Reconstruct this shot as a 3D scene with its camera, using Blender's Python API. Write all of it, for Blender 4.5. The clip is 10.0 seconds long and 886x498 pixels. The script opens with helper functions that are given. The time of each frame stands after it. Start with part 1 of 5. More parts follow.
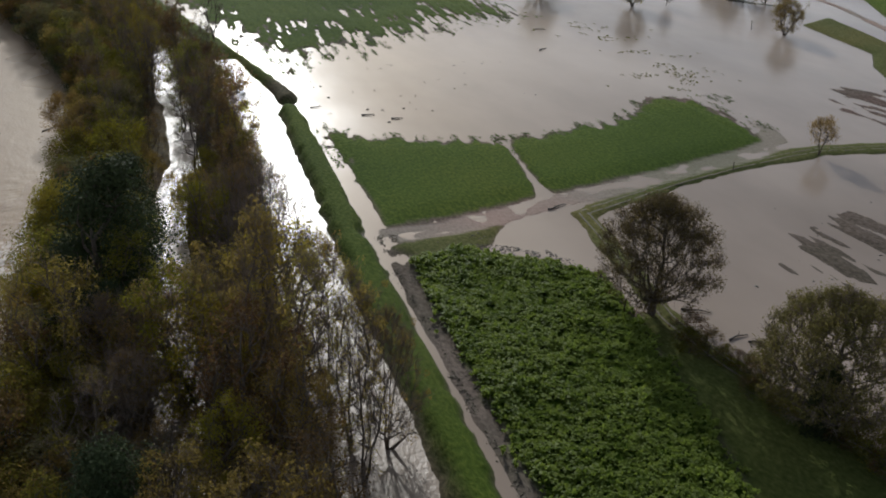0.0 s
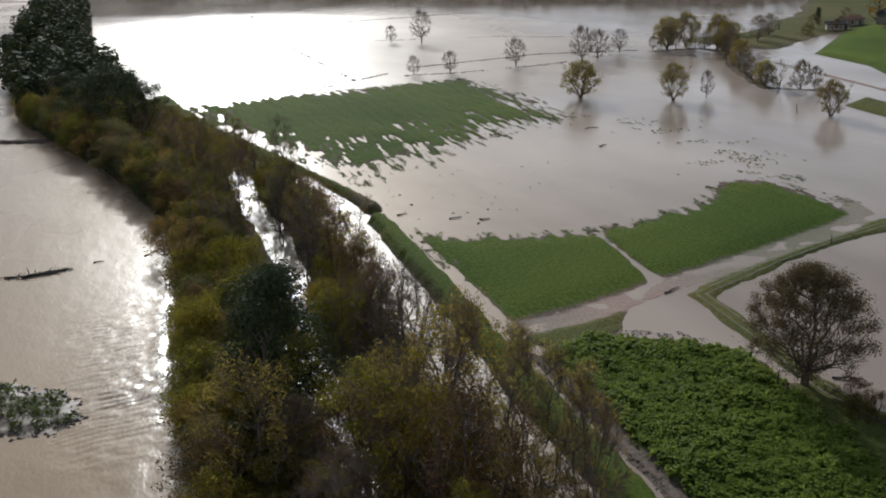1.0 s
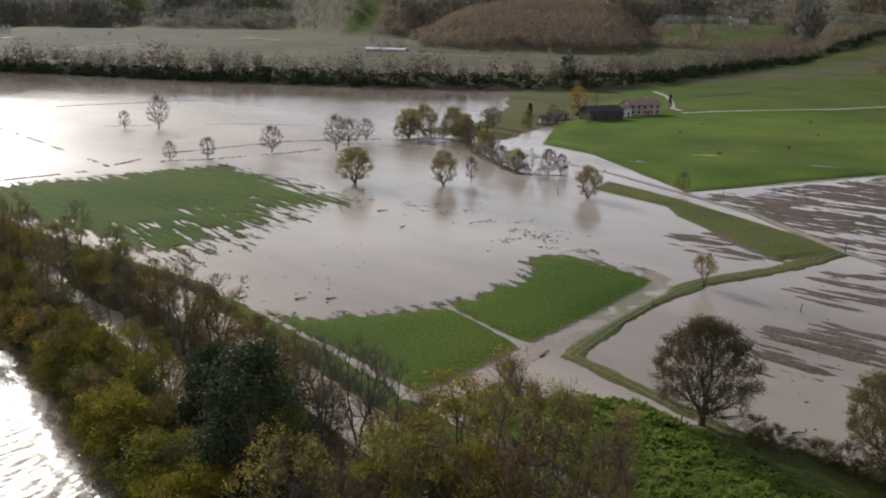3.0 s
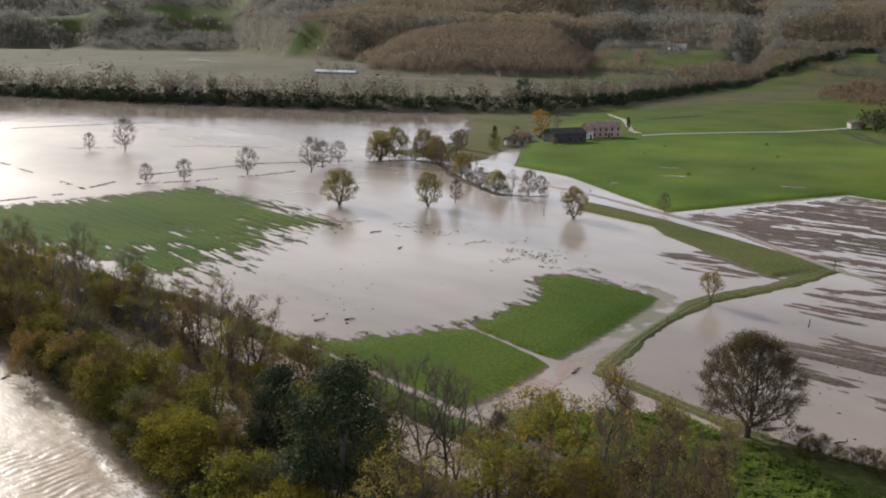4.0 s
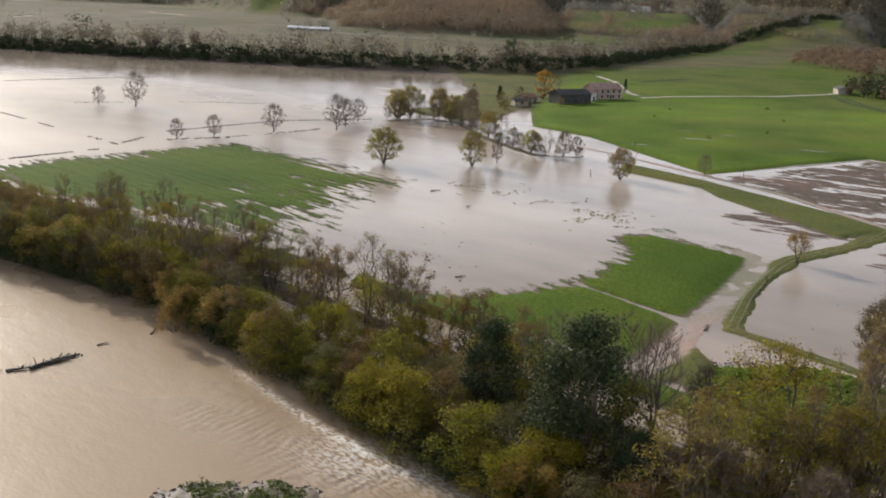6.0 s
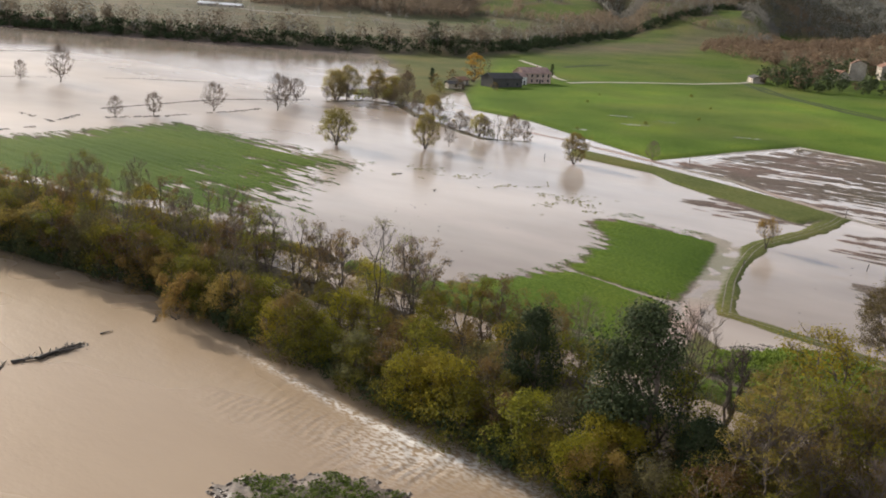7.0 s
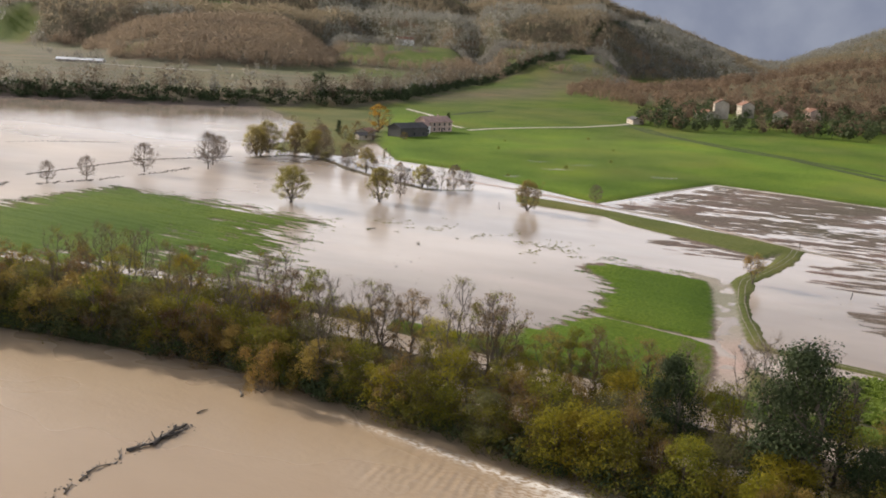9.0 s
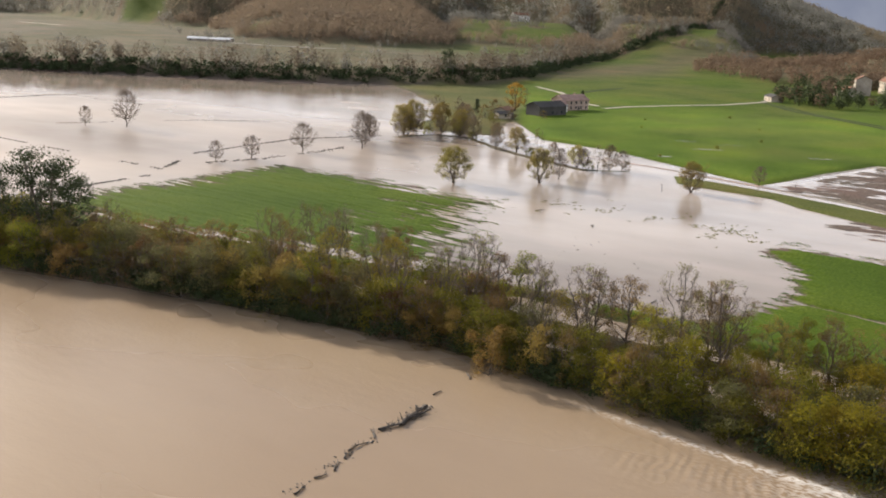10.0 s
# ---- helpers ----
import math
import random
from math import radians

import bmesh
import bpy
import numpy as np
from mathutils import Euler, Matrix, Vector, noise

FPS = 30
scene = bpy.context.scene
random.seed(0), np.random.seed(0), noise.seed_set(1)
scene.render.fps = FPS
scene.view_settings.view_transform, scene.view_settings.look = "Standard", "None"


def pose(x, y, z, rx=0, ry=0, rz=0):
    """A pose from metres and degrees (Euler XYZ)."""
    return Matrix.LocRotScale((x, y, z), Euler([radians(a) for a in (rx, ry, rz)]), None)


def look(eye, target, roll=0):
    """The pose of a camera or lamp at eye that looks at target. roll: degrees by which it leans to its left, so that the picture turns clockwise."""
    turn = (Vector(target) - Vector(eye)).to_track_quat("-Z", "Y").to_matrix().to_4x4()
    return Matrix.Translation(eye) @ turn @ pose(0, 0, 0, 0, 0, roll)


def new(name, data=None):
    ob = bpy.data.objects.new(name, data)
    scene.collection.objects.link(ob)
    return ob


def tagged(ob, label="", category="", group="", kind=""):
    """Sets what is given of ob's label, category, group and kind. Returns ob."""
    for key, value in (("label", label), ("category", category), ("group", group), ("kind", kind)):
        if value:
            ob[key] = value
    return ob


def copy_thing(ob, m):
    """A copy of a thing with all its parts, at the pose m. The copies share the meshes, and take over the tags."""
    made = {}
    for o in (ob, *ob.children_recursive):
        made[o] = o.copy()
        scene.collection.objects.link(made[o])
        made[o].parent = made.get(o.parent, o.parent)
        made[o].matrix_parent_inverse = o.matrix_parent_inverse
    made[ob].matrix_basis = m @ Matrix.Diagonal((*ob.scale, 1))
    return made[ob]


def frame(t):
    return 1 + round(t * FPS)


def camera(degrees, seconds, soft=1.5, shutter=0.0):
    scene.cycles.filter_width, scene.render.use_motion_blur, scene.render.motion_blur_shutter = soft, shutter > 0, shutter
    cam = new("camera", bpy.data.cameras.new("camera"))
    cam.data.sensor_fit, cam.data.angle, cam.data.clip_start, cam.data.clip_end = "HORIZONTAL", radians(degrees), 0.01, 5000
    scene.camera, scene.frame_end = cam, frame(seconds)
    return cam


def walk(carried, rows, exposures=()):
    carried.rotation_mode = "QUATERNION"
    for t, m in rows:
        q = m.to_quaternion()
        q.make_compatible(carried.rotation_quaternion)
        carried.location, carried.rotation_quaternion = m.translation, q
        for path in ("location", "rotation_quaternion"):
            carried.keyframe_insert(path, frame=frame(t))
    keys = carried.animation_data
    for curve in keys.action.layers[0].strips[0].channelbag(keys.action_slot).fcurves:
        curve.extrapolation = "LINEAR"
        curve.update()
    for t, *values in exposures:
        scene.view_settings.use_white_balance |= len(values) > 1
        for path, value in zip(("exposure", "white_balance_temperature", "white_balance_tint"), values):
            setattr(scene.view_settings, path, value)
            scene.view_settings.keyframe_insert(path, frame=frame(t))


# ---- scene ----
cam = camera(48.8, 10.0, soft=1.9)
METRES, EYE, TILT, LEAN, TURN = 147.54, 48.6, 0.0, 0.0, -19.1
ROWS = [
    (0.0, 0.0, 0.0, 0.0, 0.81, -25.02, -1.74),
    (0.5, -0.0457, 0.0013, -0.0119, -0.03, -21.75, 0.58),
    (1.0, -0.0986, -0.013, -0.0111, -0.43, -18.4, 2.27),
    (1.5, -0.1434, -0.021, -0.0094, -4.63, -17.0, 2.68),
    (2.0, -0.1953, -0.0205, -0.0099, -10.87, -15.25, 2.34),
    (2.5, -0.2412, -0.0178, -0.0117, -15.63, -14.45, 0.57),
    (4.0, -0.3762, 0.012, -0.0146, -22.57, -12.08, -1.11),
    (4.5, -0.4207, 0.0259, -0.0163, -23.34, -11.54, -0.44),
    (5.0, -0.4693, 0.0444, -0.0191, -23.84, -11.23, -0.16),
    (5.5, -0.5107, 0.0579, -0.0184, -23.93, -13.03, -1.0),
    (7.0, -0.6411, 0.1347, -0.0237, -31.26, -15.09, -3.94),
    (7.5, -0.6806, 0.1608, -0.0238, -34.11, -14.08, -3.14),
    (8.0, -0.7285, 0.1892, -0.0236, -37.11, -13.33, -3.14),
    (8.5, -0.7704, 0.2145, -0.0235, -39.64, -13.07, -2.4),
    (9.0, -0.8158, 0.2512, -0.0231, -40.58, -11.88, -2.94),
    (9.5, -0.8579, 0.2823, -0.0211, -36.84, -13.03, -2.46),
    (10.0, -0.9033, 0.3181, -0.0198, -34.56, -13.54, -2.35),
]
EXPOSURES = [(0.0, -0.75, 5750, 8), (0.5, -0.2, 5750, 8), (1.0, -0.6, 5750, 8), (1.5, -0.58, 5750, 8), (2.5, -0.42, 5850, 9), (4.5, 0.03, 5950, 10), (5.5, 0.05, 6080, 10), (7.0, 0.36, 6250, 11), (10.0, 0.5, 6400, 12)]
walk(cam, [(t, pose(0, 0, EYE, TILT, LEAN, TURN) @ pose(METRES * x, METRES * y, METRES * z, 90 + pitch, roll, yaw)) for t, x, y, z, yaw, pitch, roll in ROWS], EXPOSURES)

# ---- world and sun ----
SUN_AZ, SUN_EL = 7.5, 23.0          # degrees clockwise from +y, and above the horizon
world = bpy.data.worlds.new("sky")
scene.world = world
world.use_nodes = True
wn, wl = world.node_tree.nodes, world.node_tree.links
wn.clear()
sky = wn.new("ShaderNodeTexSky")
sky.sky_type, sky.sun_disc = "NISHITA", False
sky.sun_elevation, sky.sun_rotation = radians(SUN_EL), radians(SUN_AZ)
sky.air_density, sky.dust_density = 1.0, 4.0
wco = wn.new("ShaderNodeTexCoord")
wmap = wn.new("ShaderNodeMapping")
wmap.inputs["Scale"].default_value = (1.0, 1.0, 3.2)
wnoise = wn.new("ShaderNodeTexNoise")
wnoise.inputs["Scale"].default_value, wnoise.inputs["Detail"].default_value = 1.7, 5.0
wramp = wn.new("ShaderNodeValToRGB")
wramp.color_ramp.elements[0].position, wramp.color_ramp.elements[1].position = 0.42, 0.66
wramp.color_ramp.elements[1].color = (0.75, 0.75, 0.75, 1)
wmix = wn.new("ShaderNodeMix")
wmix.data_type = "RGBA"
wmix.inputs["B"].default_value = (8.6, 8.7, 9.2, 1)
wbg = wn.new("ShaderNodeBackground")
wbg.inputs["Strength"].default_value = 0.09
wout = wn.new("ShaderNodeOutputWorld")
wl.new(wco.outputs["Generated"], wmap.inputs["Vector"])
wl.new(wmap.outputs["Vector"], wnoise.inputs["Vector"])
wl.new(wnoise.outputs["Fac"], wramp.inputs["Fac"])
wl.new(wramp.outputs["Color"], wmix.inputs["Factor"])
wl.new(sky.outputs["Color"], wmix.inputs["A"])
wsep = wn.new("ShaderNodeSeparateXYZ")
wrim = wn.new("ShaderNodeMapRange")
wrim.interpolation_type = "SMOOTHSTEP"
for k, v in (("From Min", 0.0), ("From Max", 0.34), ("To Min", 0.95), ("To Max", 0.0)):
    wrim.inputs[k].default_value = v
whaze = wn.new("ShaderNodeMix")
whaze.data_type = "RGBA"
whaze.inputs["B"].default_value = (19.0, 19.1, 19.8, 1)
wl.new(wco.outputs["Generated"], wsep.inputs["Vector"])
wl.new(wsep.outputs["Z"], wrim.inputs["Value"])
wl.new(wrim.outputs["Result"], whaze.inputs["Factor"])
wl.new(wmix.outputs["Result"], whaze.inputs["A"])
wl.new(whaze.outputs["Result"], wbg.inputs["Color"])
wl.new(wbg.outputs["Background"], wout.inputs["Surface"])

sun = new("sun", bpy.data.lights.new("sun", "SUN"))
sun.data.energy, sun.data.angle, sun.data.color = 4.8, radians(0.6), (1.0, 0.93, 0.82)
SUN_DIR = Vector((math.sin(radians(SUN_AZ)) * math.cos(radians(SUN_EL)), math.cos(radians(SUN_AZ)) * math.cos(radians(SUN_EL)), math.sin(radians(SUN_EL))))
sun.matrix_world = look(SUN_DIR * 400, (0, 0, 0))


# ---- materials ----
def nodes_of(name, rough=0.9, spec=0.3):
    m = bpy.data.materials.new(name)
    m.use_nodes = True
    n, l = m.node_tree.nodes, m.node_tree.links
    b = n["Principled BSDF"]
    b.inputs["Roughness"].default_value = rough
    b.inputs["Specular IOR Level"].default_value = spec
    return m, n, l, b


def ramp_node(n, stops):
    r = n.new("ShaderNodeValToRGB")
    e = r.color_ramp.elements
    while len(e) < len(stops):
        e.new(0.5)
    for k, (p, c) in enumerate(stops):
        e[k].position, e[k].color = p, (*c, 1)
    return r


def noise_node(n, l, scale, detail=4.0, stretch=None, turn=0.0, kind="Object"):
    co = n.new("ShaderNodeTexCoord")
    mp = n.new("ShaderNodeMapping")
    mp.inputs["Rotation"].default_value = (0, 0, radians(turn))
    mp.inputs["Scale"].default_value = stretch or (1, 1, 1)
    t = n.new("ShaderNodeTexNoise")
    t.inputs["Scale"].default_value, t.inputs["Detail"].default_value = scale, detail
    l.new(co.outputs[kind], mp.inputs["Vector"])
    l.new(mp.outputs["Vector"], t.inputs["Vector"])
    return t


def mix_node(n, l, fac, a, b, blend="MIX"):
    m = n.new("ShaderNodeMix")
    m.data_type, m.blend_type = "RGBA", blend
    for sock, v in ((m.inputs["Factor"], fac), (m.inputs["A"], a), (m.inputs["B"], b)):
        if isinstance(v, (int, float)):
            sock.default_value = v
        elif isinstance(v, tuple):
            sock.default_value = (*v, 1)
        else:
            l.new(v, sock)
    return m.outputs["Result"]


def bump_node(n, l, height, strength, distance, b):
    k = n.new("ShaderNodeBump")
    k.inputs["Strength"].default_value, k.inputs["Distance"].default_value = strength, distance
    l.new(height, k.inputs["Height"])
    l.new(k.outputs["Normal"], b.inputs["Normal"])
    return k


def plain(name, stops, scale=3.0, rough=0.9, spec=0.3, stretch=None, bump=0.3, depth=0.03):
    m, n, l, b = nodes_of(name, rough, spec)
    t = noise_node(n, l, scale, 6.0, stretch)
    t2 = noise_node(n, l, scale * 0.13, 3.0)
    r = ramp_node(n, stops)
    l.new(t.outputs["Fac"], r.inputs["Fac"])
    r2 = ramp_node(n, [(0.3, (0.72, 0.72, 0.72)), (0.7, (1.15, 1.15, 1.15))])
    l.new(t2.outputs["Fac"], r2.inputs["Fac"])
    l.new(mix_node(n, l, 1.0, r.outputs["Color"], r2.outputs["Color"], "MULTIPLY"), b.inputs["Base Color"])
    if bump:
        bump_node(n, l, t.outputs["Fac"], bump, depth, b)
    return m


def leafy(name, dark, light, odd, translucent=0.52, patch=0.0, rough=0.75, spec=0.1):
    """Foliage that differs a little from leaf to leaf and more from plant to plant, and lets light through. patch: size of tone patches, 1/m."""
    m, n, l, b = nodes_of(name, rough, spec)
    geo, info = n.new("ShaderNodeNewGeometry"), n.new("ShaderNodeObjectInfo")
    r = ramp_node(n, [(0.0, dark), (0.85, light), (1.0, odd)])
    t = noise_node(n, l, patch or 0.55, 3.0)
    k = n.new("ShaderNodeMath")
    k.operation, k.inputs[1].default_value = "MULTIPLY_ADD", 0.34
    far = n.new("ShaderNodeMapRange")
    for key, v in (("From Min", 0.3), ("From Max", 0.7), ("To Min", 0.0), ("To Max", 0.55)):
        far.inputs[key].default_value = v
    l.new(t.outputs["Fac"], far.inputs["Value"])
    l.new(geo.outputs["Random Per Island"], k.inputs[0])
    l.new(far.outputs["Result"], k.inputs[2])
    l.new(k.outputs[0], r.inputs["Fac"])
    hue = n.new("ShaderNodeHueSaturation")
    h = n.new("ShaderNodeMapRange")
    h.inputs["To Min"].default_value, h.inputs["To Max"].default_value = 0.478, 0.515
    v = n.new("ShaderNodeMapRange")
    v.inputs["To Min"].default_value, v.inputs["To Max"].default_value = 0.75, 1.25
    w, q = n.new("ShaderNodeMath"), n.new("ShaderNodeMath")
    w.operation = "FRACT"
    q.operation, q.inputs[1].default_value = "MULTIPLY", 7.31
    l.new(info.outputs["Random"], h.inputs["Value"])
    l.new(info.outputs["Random"], q.inputs[0])
    l.new(q.outputs[0], w.inputs[0])
    l.new(w.outputs[0], v.inputs["Value"])
    l.new(h.outputs["Result"], hue.inputs["Hue"])
    l.new(v.outputs["Result"], hue.inputs["Value"])
    l.new(r.outputs["Color"], hue.inputs["Color"])
    l.new(hue.outputs["Color"], b.inputs["Base Color"])
    tr = n.new("ShaderNodeBsdfTranslucent")
    l.new(hue.outputs["Color"], tr.inputs["Color"])
    mx = n.new("ShaderNodeMixShader")
    mx.inputs["Fac"].default_value = translucent
    l.new(b.outputs["BSDF"], mx.inputs[1])
    l.new(tr.outputs["BSDF"], mx.inputs[2])
    l.new(mx.outputs["Shader"], n["Material Output"].inputs["Surface"])
    return m


def ground_material():
    """Grass, soil, gravel and dry verge, mixed by what lies on the sheet."""
    m, n, l, b = nodes_of("ground_cover", 0.95, 0.06)
    za, zb = n.new("ShaderNodeAttribute"), n.new("ShaderNodeAttribute")
    za.attribute_name, zb.attribute_name = "cover", "cover_more"
    sa, sb = n.new("ShaderNodeSeparateColor"), n.new("ShaderNodeSeparateColor")
    l.new(za.outputs["Color"], sa.inputs["Color"])
    l.new(zb.outputs["Color"], sb.inputs["Color"])
    fine = noise_node(n, l, 2.6, 9.0, (1.0, 0.6, 1.0), -4)
    wide = noise_node(n, l, 0.03, 6.0)
    soil = ramp_node(n, [(0.3, (0.080, 0.062, 0.050)), (0.7, (0.165, 0.130, 0.107))])
    grass = ramp_node(n, [(0.28, (0.036, 0.062, 0.006)), (0.5, (0.062, 0.100, 0.009)), (0.72, (0.098, 0.132, 0.016))])
    dry = ramp_node(n, [(0.25, (0.060, 0.072, 0.018)), (0.6, (0.110, 0.115, 0.036)), (0.85, (0.190, 0.165, 0.075))])
    meadow = ramp_node(n, [(0.30, (0.062, 0.115, 0.011)), (0.5, (0.112, 0.178, 0.017)), (0.70, (0.178, 0.225, 0.034))])
    gravel = ramp_node(n, [(0.3, (0.255, 0.215, 0.175)), (0.7, (0.325, 0.280, 0.235))])
    litter = ramp_node(n, [(0.3, (0.060, 0.051, 0.032)), (0.7, (0.150, 0.120, 0.075))])
    for r in (soil, grass, dry, gravel, litter, meadow):
        l.new(fine.outputs["Fac"], r.inputs["Fac"])
    c = mix_node(n, l, sa.outputs["Red"], soil.outputs["Color"], grass.outputs["Color"])
    c = mix_node(n, l, sb.outputs["Green"], c, meadow.outputs["Color"])
    c = mix_node(n, l, sa.outputs["Blue"], c, dry.outputs["Color"])
    c = mix_node(n, l, sb.outputs["Red"], c, litter.outputs["Color"])
    c = mix_node(n, l, sa.outputs["Green"], c, gravel.outputs["Color"])
    tone = ramp_node(n, [(0.3, (0.72, 0.80, 0.70)), (0.5, (1.0, 1.0, 1.0)), (0.7, (1.30, 1.10, 1.1))])
    l.new(wide.outputs["Fac"], tone.inputs["Fac"])
    c = mix_node(n, l, 1.0, c, tone.outputs["Color"], "MULTIPLY")
    l.new(c, b.inputs["Base Color"])
    bump_node(n, l, fine.outputs["Fac"], 0.9, 0.14, b)
    return m


def water_material(name, deep, silt, rough, waves, foam=False, wind=0.0):
    """Silty water: an opaque brown body under a smooth, rippled skin. waves: (scale, stretch, turn, strength, distance) rows."""
    m, n, l, b = nodes_of(name, rough, 0.5)
    b.inputs["IOR"].default_value = 1.33
    wide = noise_node(n, l, 0.022, 5.0, (1.0, 0.45, 1.0), -8)
    r = ramp_node(n, [(0.32, deep), (0.68, silt)])
    l.new(wide.outputs["Fac"], r.inputs["Fac"])
    body = r.outputs["Color"]
    if foam:
        white, fleck = n.new("ShaderNodeAttribute"), noise_node(n, l, 2.6, 6.0, (1.0, 0.5, 1.0), 12)
        white.attribute_name = "foam"
        cut = ramp_node(n, [(0.42, (0, 0, 0)), (0.58, (1, 1, 1))])
        l.new(fleck.outputs["Fac"], cut.inputs["Fac"])
        k = n.new("ShaderNodeMath")
        k.operation = "MULTIPLY"
        l.new(white.outputs["Fac"], k.inputs[0])
        l.new(cut.outputs["Color"], k.inputs[1])
        body = mix_node(n, l, k.outputs[0], body, (0.72, 0.68, 0.62))
    l.new(body, b.inputs["Base Color"])
    calm = noise_node(n, l, 0.03, 3.0, (1.0, 0.6, 1.0), 15)
    rr = n.new("ShaderNodeMapRange")
    rr.inputs["From Min"].default_value, rr.inputs["From Max"].default_value = 0.3, 0.7
    rr.inputs["To Min"].default_value, rr.inputs["To Max"].default_value = rough * 0.7, rough * 1.35
    l.new(calm.outputs["Fac"], rr.inputs["Value"])
    skin = rr.outputs["Result"]
    if wind:
        # open water that the wind ruffles, between sheltered margins
        co, sep = n.new("ShaderNodeTexCoord"), n.new("ShaderNodeSeparateXYZ")
        l.new(co.outputs["Object"], sep.inputs["Vector"])
        gain = None
        for axis, lo, hi, a, c in (("Y", 225, 310, 0, wind), ("Y", 540, 680, 1, 0), ("X", 130, 220, 1, 0)):
            q = n.new("ShaderNodeMapRange")
            q.interpolation_type = "SMOOTHSTEP"
            for key, val in (("From Min", lo), ("From Max", hi), ("To Min", a), ("To Max", c)):
                q.inputs[key].default_value = val
            l.new(sep.outputs[axis], q.inputs["Value"])
            if gain is None:
                gain = q.outputs["Result"]
            else:
                k = n.new("ShaderNodeMath")
                k.operation = "MULTIPLY"
                l.new(gain, k.inputs[0])
                l.new(q.outputs["Result"], k.inputs[1])
                gain = k.outputs[0]
        k = n.new("ShaderNodeMath")
        k.operation = "ADD"
        l.new(skin, k.inputs[0])
        l.new(gain, k.inputs[1])
        skin = k.outputs[0]
    if wind:
        # the far shore lies under the lee of its trees
        p, q, k = n.new("ShaderNodeVectorMath"), n.new("ShaderNodeMapRange"), n.new("ShaderNodeMath")
        p.operation, p.inputs[1].default_value = "DOT_PRODUCT", (0.55, 0.83, 0.0)
        q.interpolation_type, k.operation = "SMOOTHSTEP", "MULTIPLY"
        for key, val in (("From Min", 490), ("From Max", 590), ("To Min", 1.0), ("To Max", 0.42)):
            q.inputs[key].default_value = val
        l.new(co.outputs["Object"], p.inputs[0])
        l.new(p.outputs["Value"], q.inputs["Value"])
        l.new(skin, k.inputs[0])
        l.new(q.outputs["Result"], k.inputs[1])
        skin = k.outputs[0]
    l.new(skin, b.inputs["Roughness"])
    last = None
    for scale, stretch, turn, strength, distance in waves:
        t = noise_node(n, l, scale, 3.0, stretch, turn)
        k = n.new("ShaderNodeBump")
        k.inputs["Strength"].default_value, k.inputs["Distance"].default_value = strength, distance
        l.new(t.outputs["Fac"], k.inputs["Height"])
        if last:
            l.new(last.outputs["Normal"], k.inputs["Normal"])
        last = k
    l.new(last.outputs["Normal"], b.inputs["Normal"])
    return m


MAT_GROUND = ground_material()
MAT_FLOOD = water_material("silty_flood_water", (0.215, 0.165, 0.125), (0.425, 0.345, 0.275), 0.165,
                           [(0.12, (1.0, 0.5, 1.0), 14, 0.30, 0.25), (0.9, (1.0, 0.5, 1.0), 10, 0.16, 0.06), (4.0, (1.0, 0.6, 1.0), -20, 0.12, 0.02)], wind=0.17)
MAT_RIVER = water_material("muddy_river_water", (0.265, 0.185, 0.115), (0.350, 0.262, 0.172), 0.25,
                           [(0.10, (1.0, 0.35, 1.0), 6, 0.35, 0.4), (0.6, (1.0, 0.45, 1.0), 16, 0.34, 0.13), (2.4, (1.0, 0.6, 1.0), -15, 0.36, 0.06)], True)
MAT_CHANNEL = water_material("rippled_channel_water", (0.240, 0.185, 0.135), (0.340, 0.270, 0.205), 0.38,
                             [(0.5, (1.0, 0.6, 1.0), 10, 0.55, 0.18), (2.2, (1.0, 0.7, 1.0), -20, 0.70, 0.10)])
MAT_BARK = plain("grey_brown_bark", [(0.3, (0.085, 0.068, 0.052)), (0.7, (0.165, 0.135, 0.106))], 6.0, 0.9, 0.2, (1, 1, 0.25))
MAT_TWIG = plain("bare_reddish_twigs", [(0.3, (0.150, 0.112, 0.085)), (0.7, (0.265, 0.210, 0.165))], 3.0, 0.9, 0.2, None, 0)
# evergreen leaf colour; also stands in for shade on bank scrub and undergrowth
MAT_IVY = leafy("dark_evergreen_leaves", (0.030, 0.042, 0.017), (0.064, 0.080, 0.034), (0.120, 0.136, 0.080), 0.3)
MAT_OLIVE = leafy("olive_green_leaves", (0.076, 0.082, 0.014), (0.215, 0.192, 0.026), (0.290, 0.232, 0.040), 0.58)
MAT_YELLOW = leafy("yellowing_leaves", (0.175, 0.160, 0.016), (0.310, 0.265, 0.028), (0.400, 0.310, 0.034), 0.58)
MAT_RUSSET = leafy("brown_russet_leaves", (0.120, 0.082, 0.030), (0.205, 0.135, 0.046), (0.275, 0.165, 0.052))
MAT_GREY = leafy("grey_green_willow_leaves", (0.098, 0.096, 0.036), (0.170, 0.158, 0.068), (0.230, 0.205, 0.110))
MAT_GOLD = leafy("dull_gold_leaves", (0.195, 0.165, 0.040), (0.310, 0.245, 0.062), (0.370, 0.275, 0.085), 0.72)
MAT_OAK = leafy("olive_brown_oak_leaves", (0.092, 0.084, 0.028), (0.185, 0.155, 0.050), (0.250, 0.195, 0.072), 0.56)
MAT_AMBER = leafy("amber_brown_leaves", (0.185, 0.132, 0.034), (0.300, 0.215, 0.058), (0.385, 0.285, 0.075), 0.58)
MAT_ORANGE = leafy("orange_autumn_leaves", (0.300, 0.185, 0.030), (0.440, 0.285, 0.050), (0.500, 0.340, 0.080))
MAT_CROP = leafy("lush_crop_leaves", (0.180, 0.235, 0.034), (0.345, 0.400, 0.066), (0.480, 0.500, 0.150), 0.55, 0.35, 0.58, 0.22)
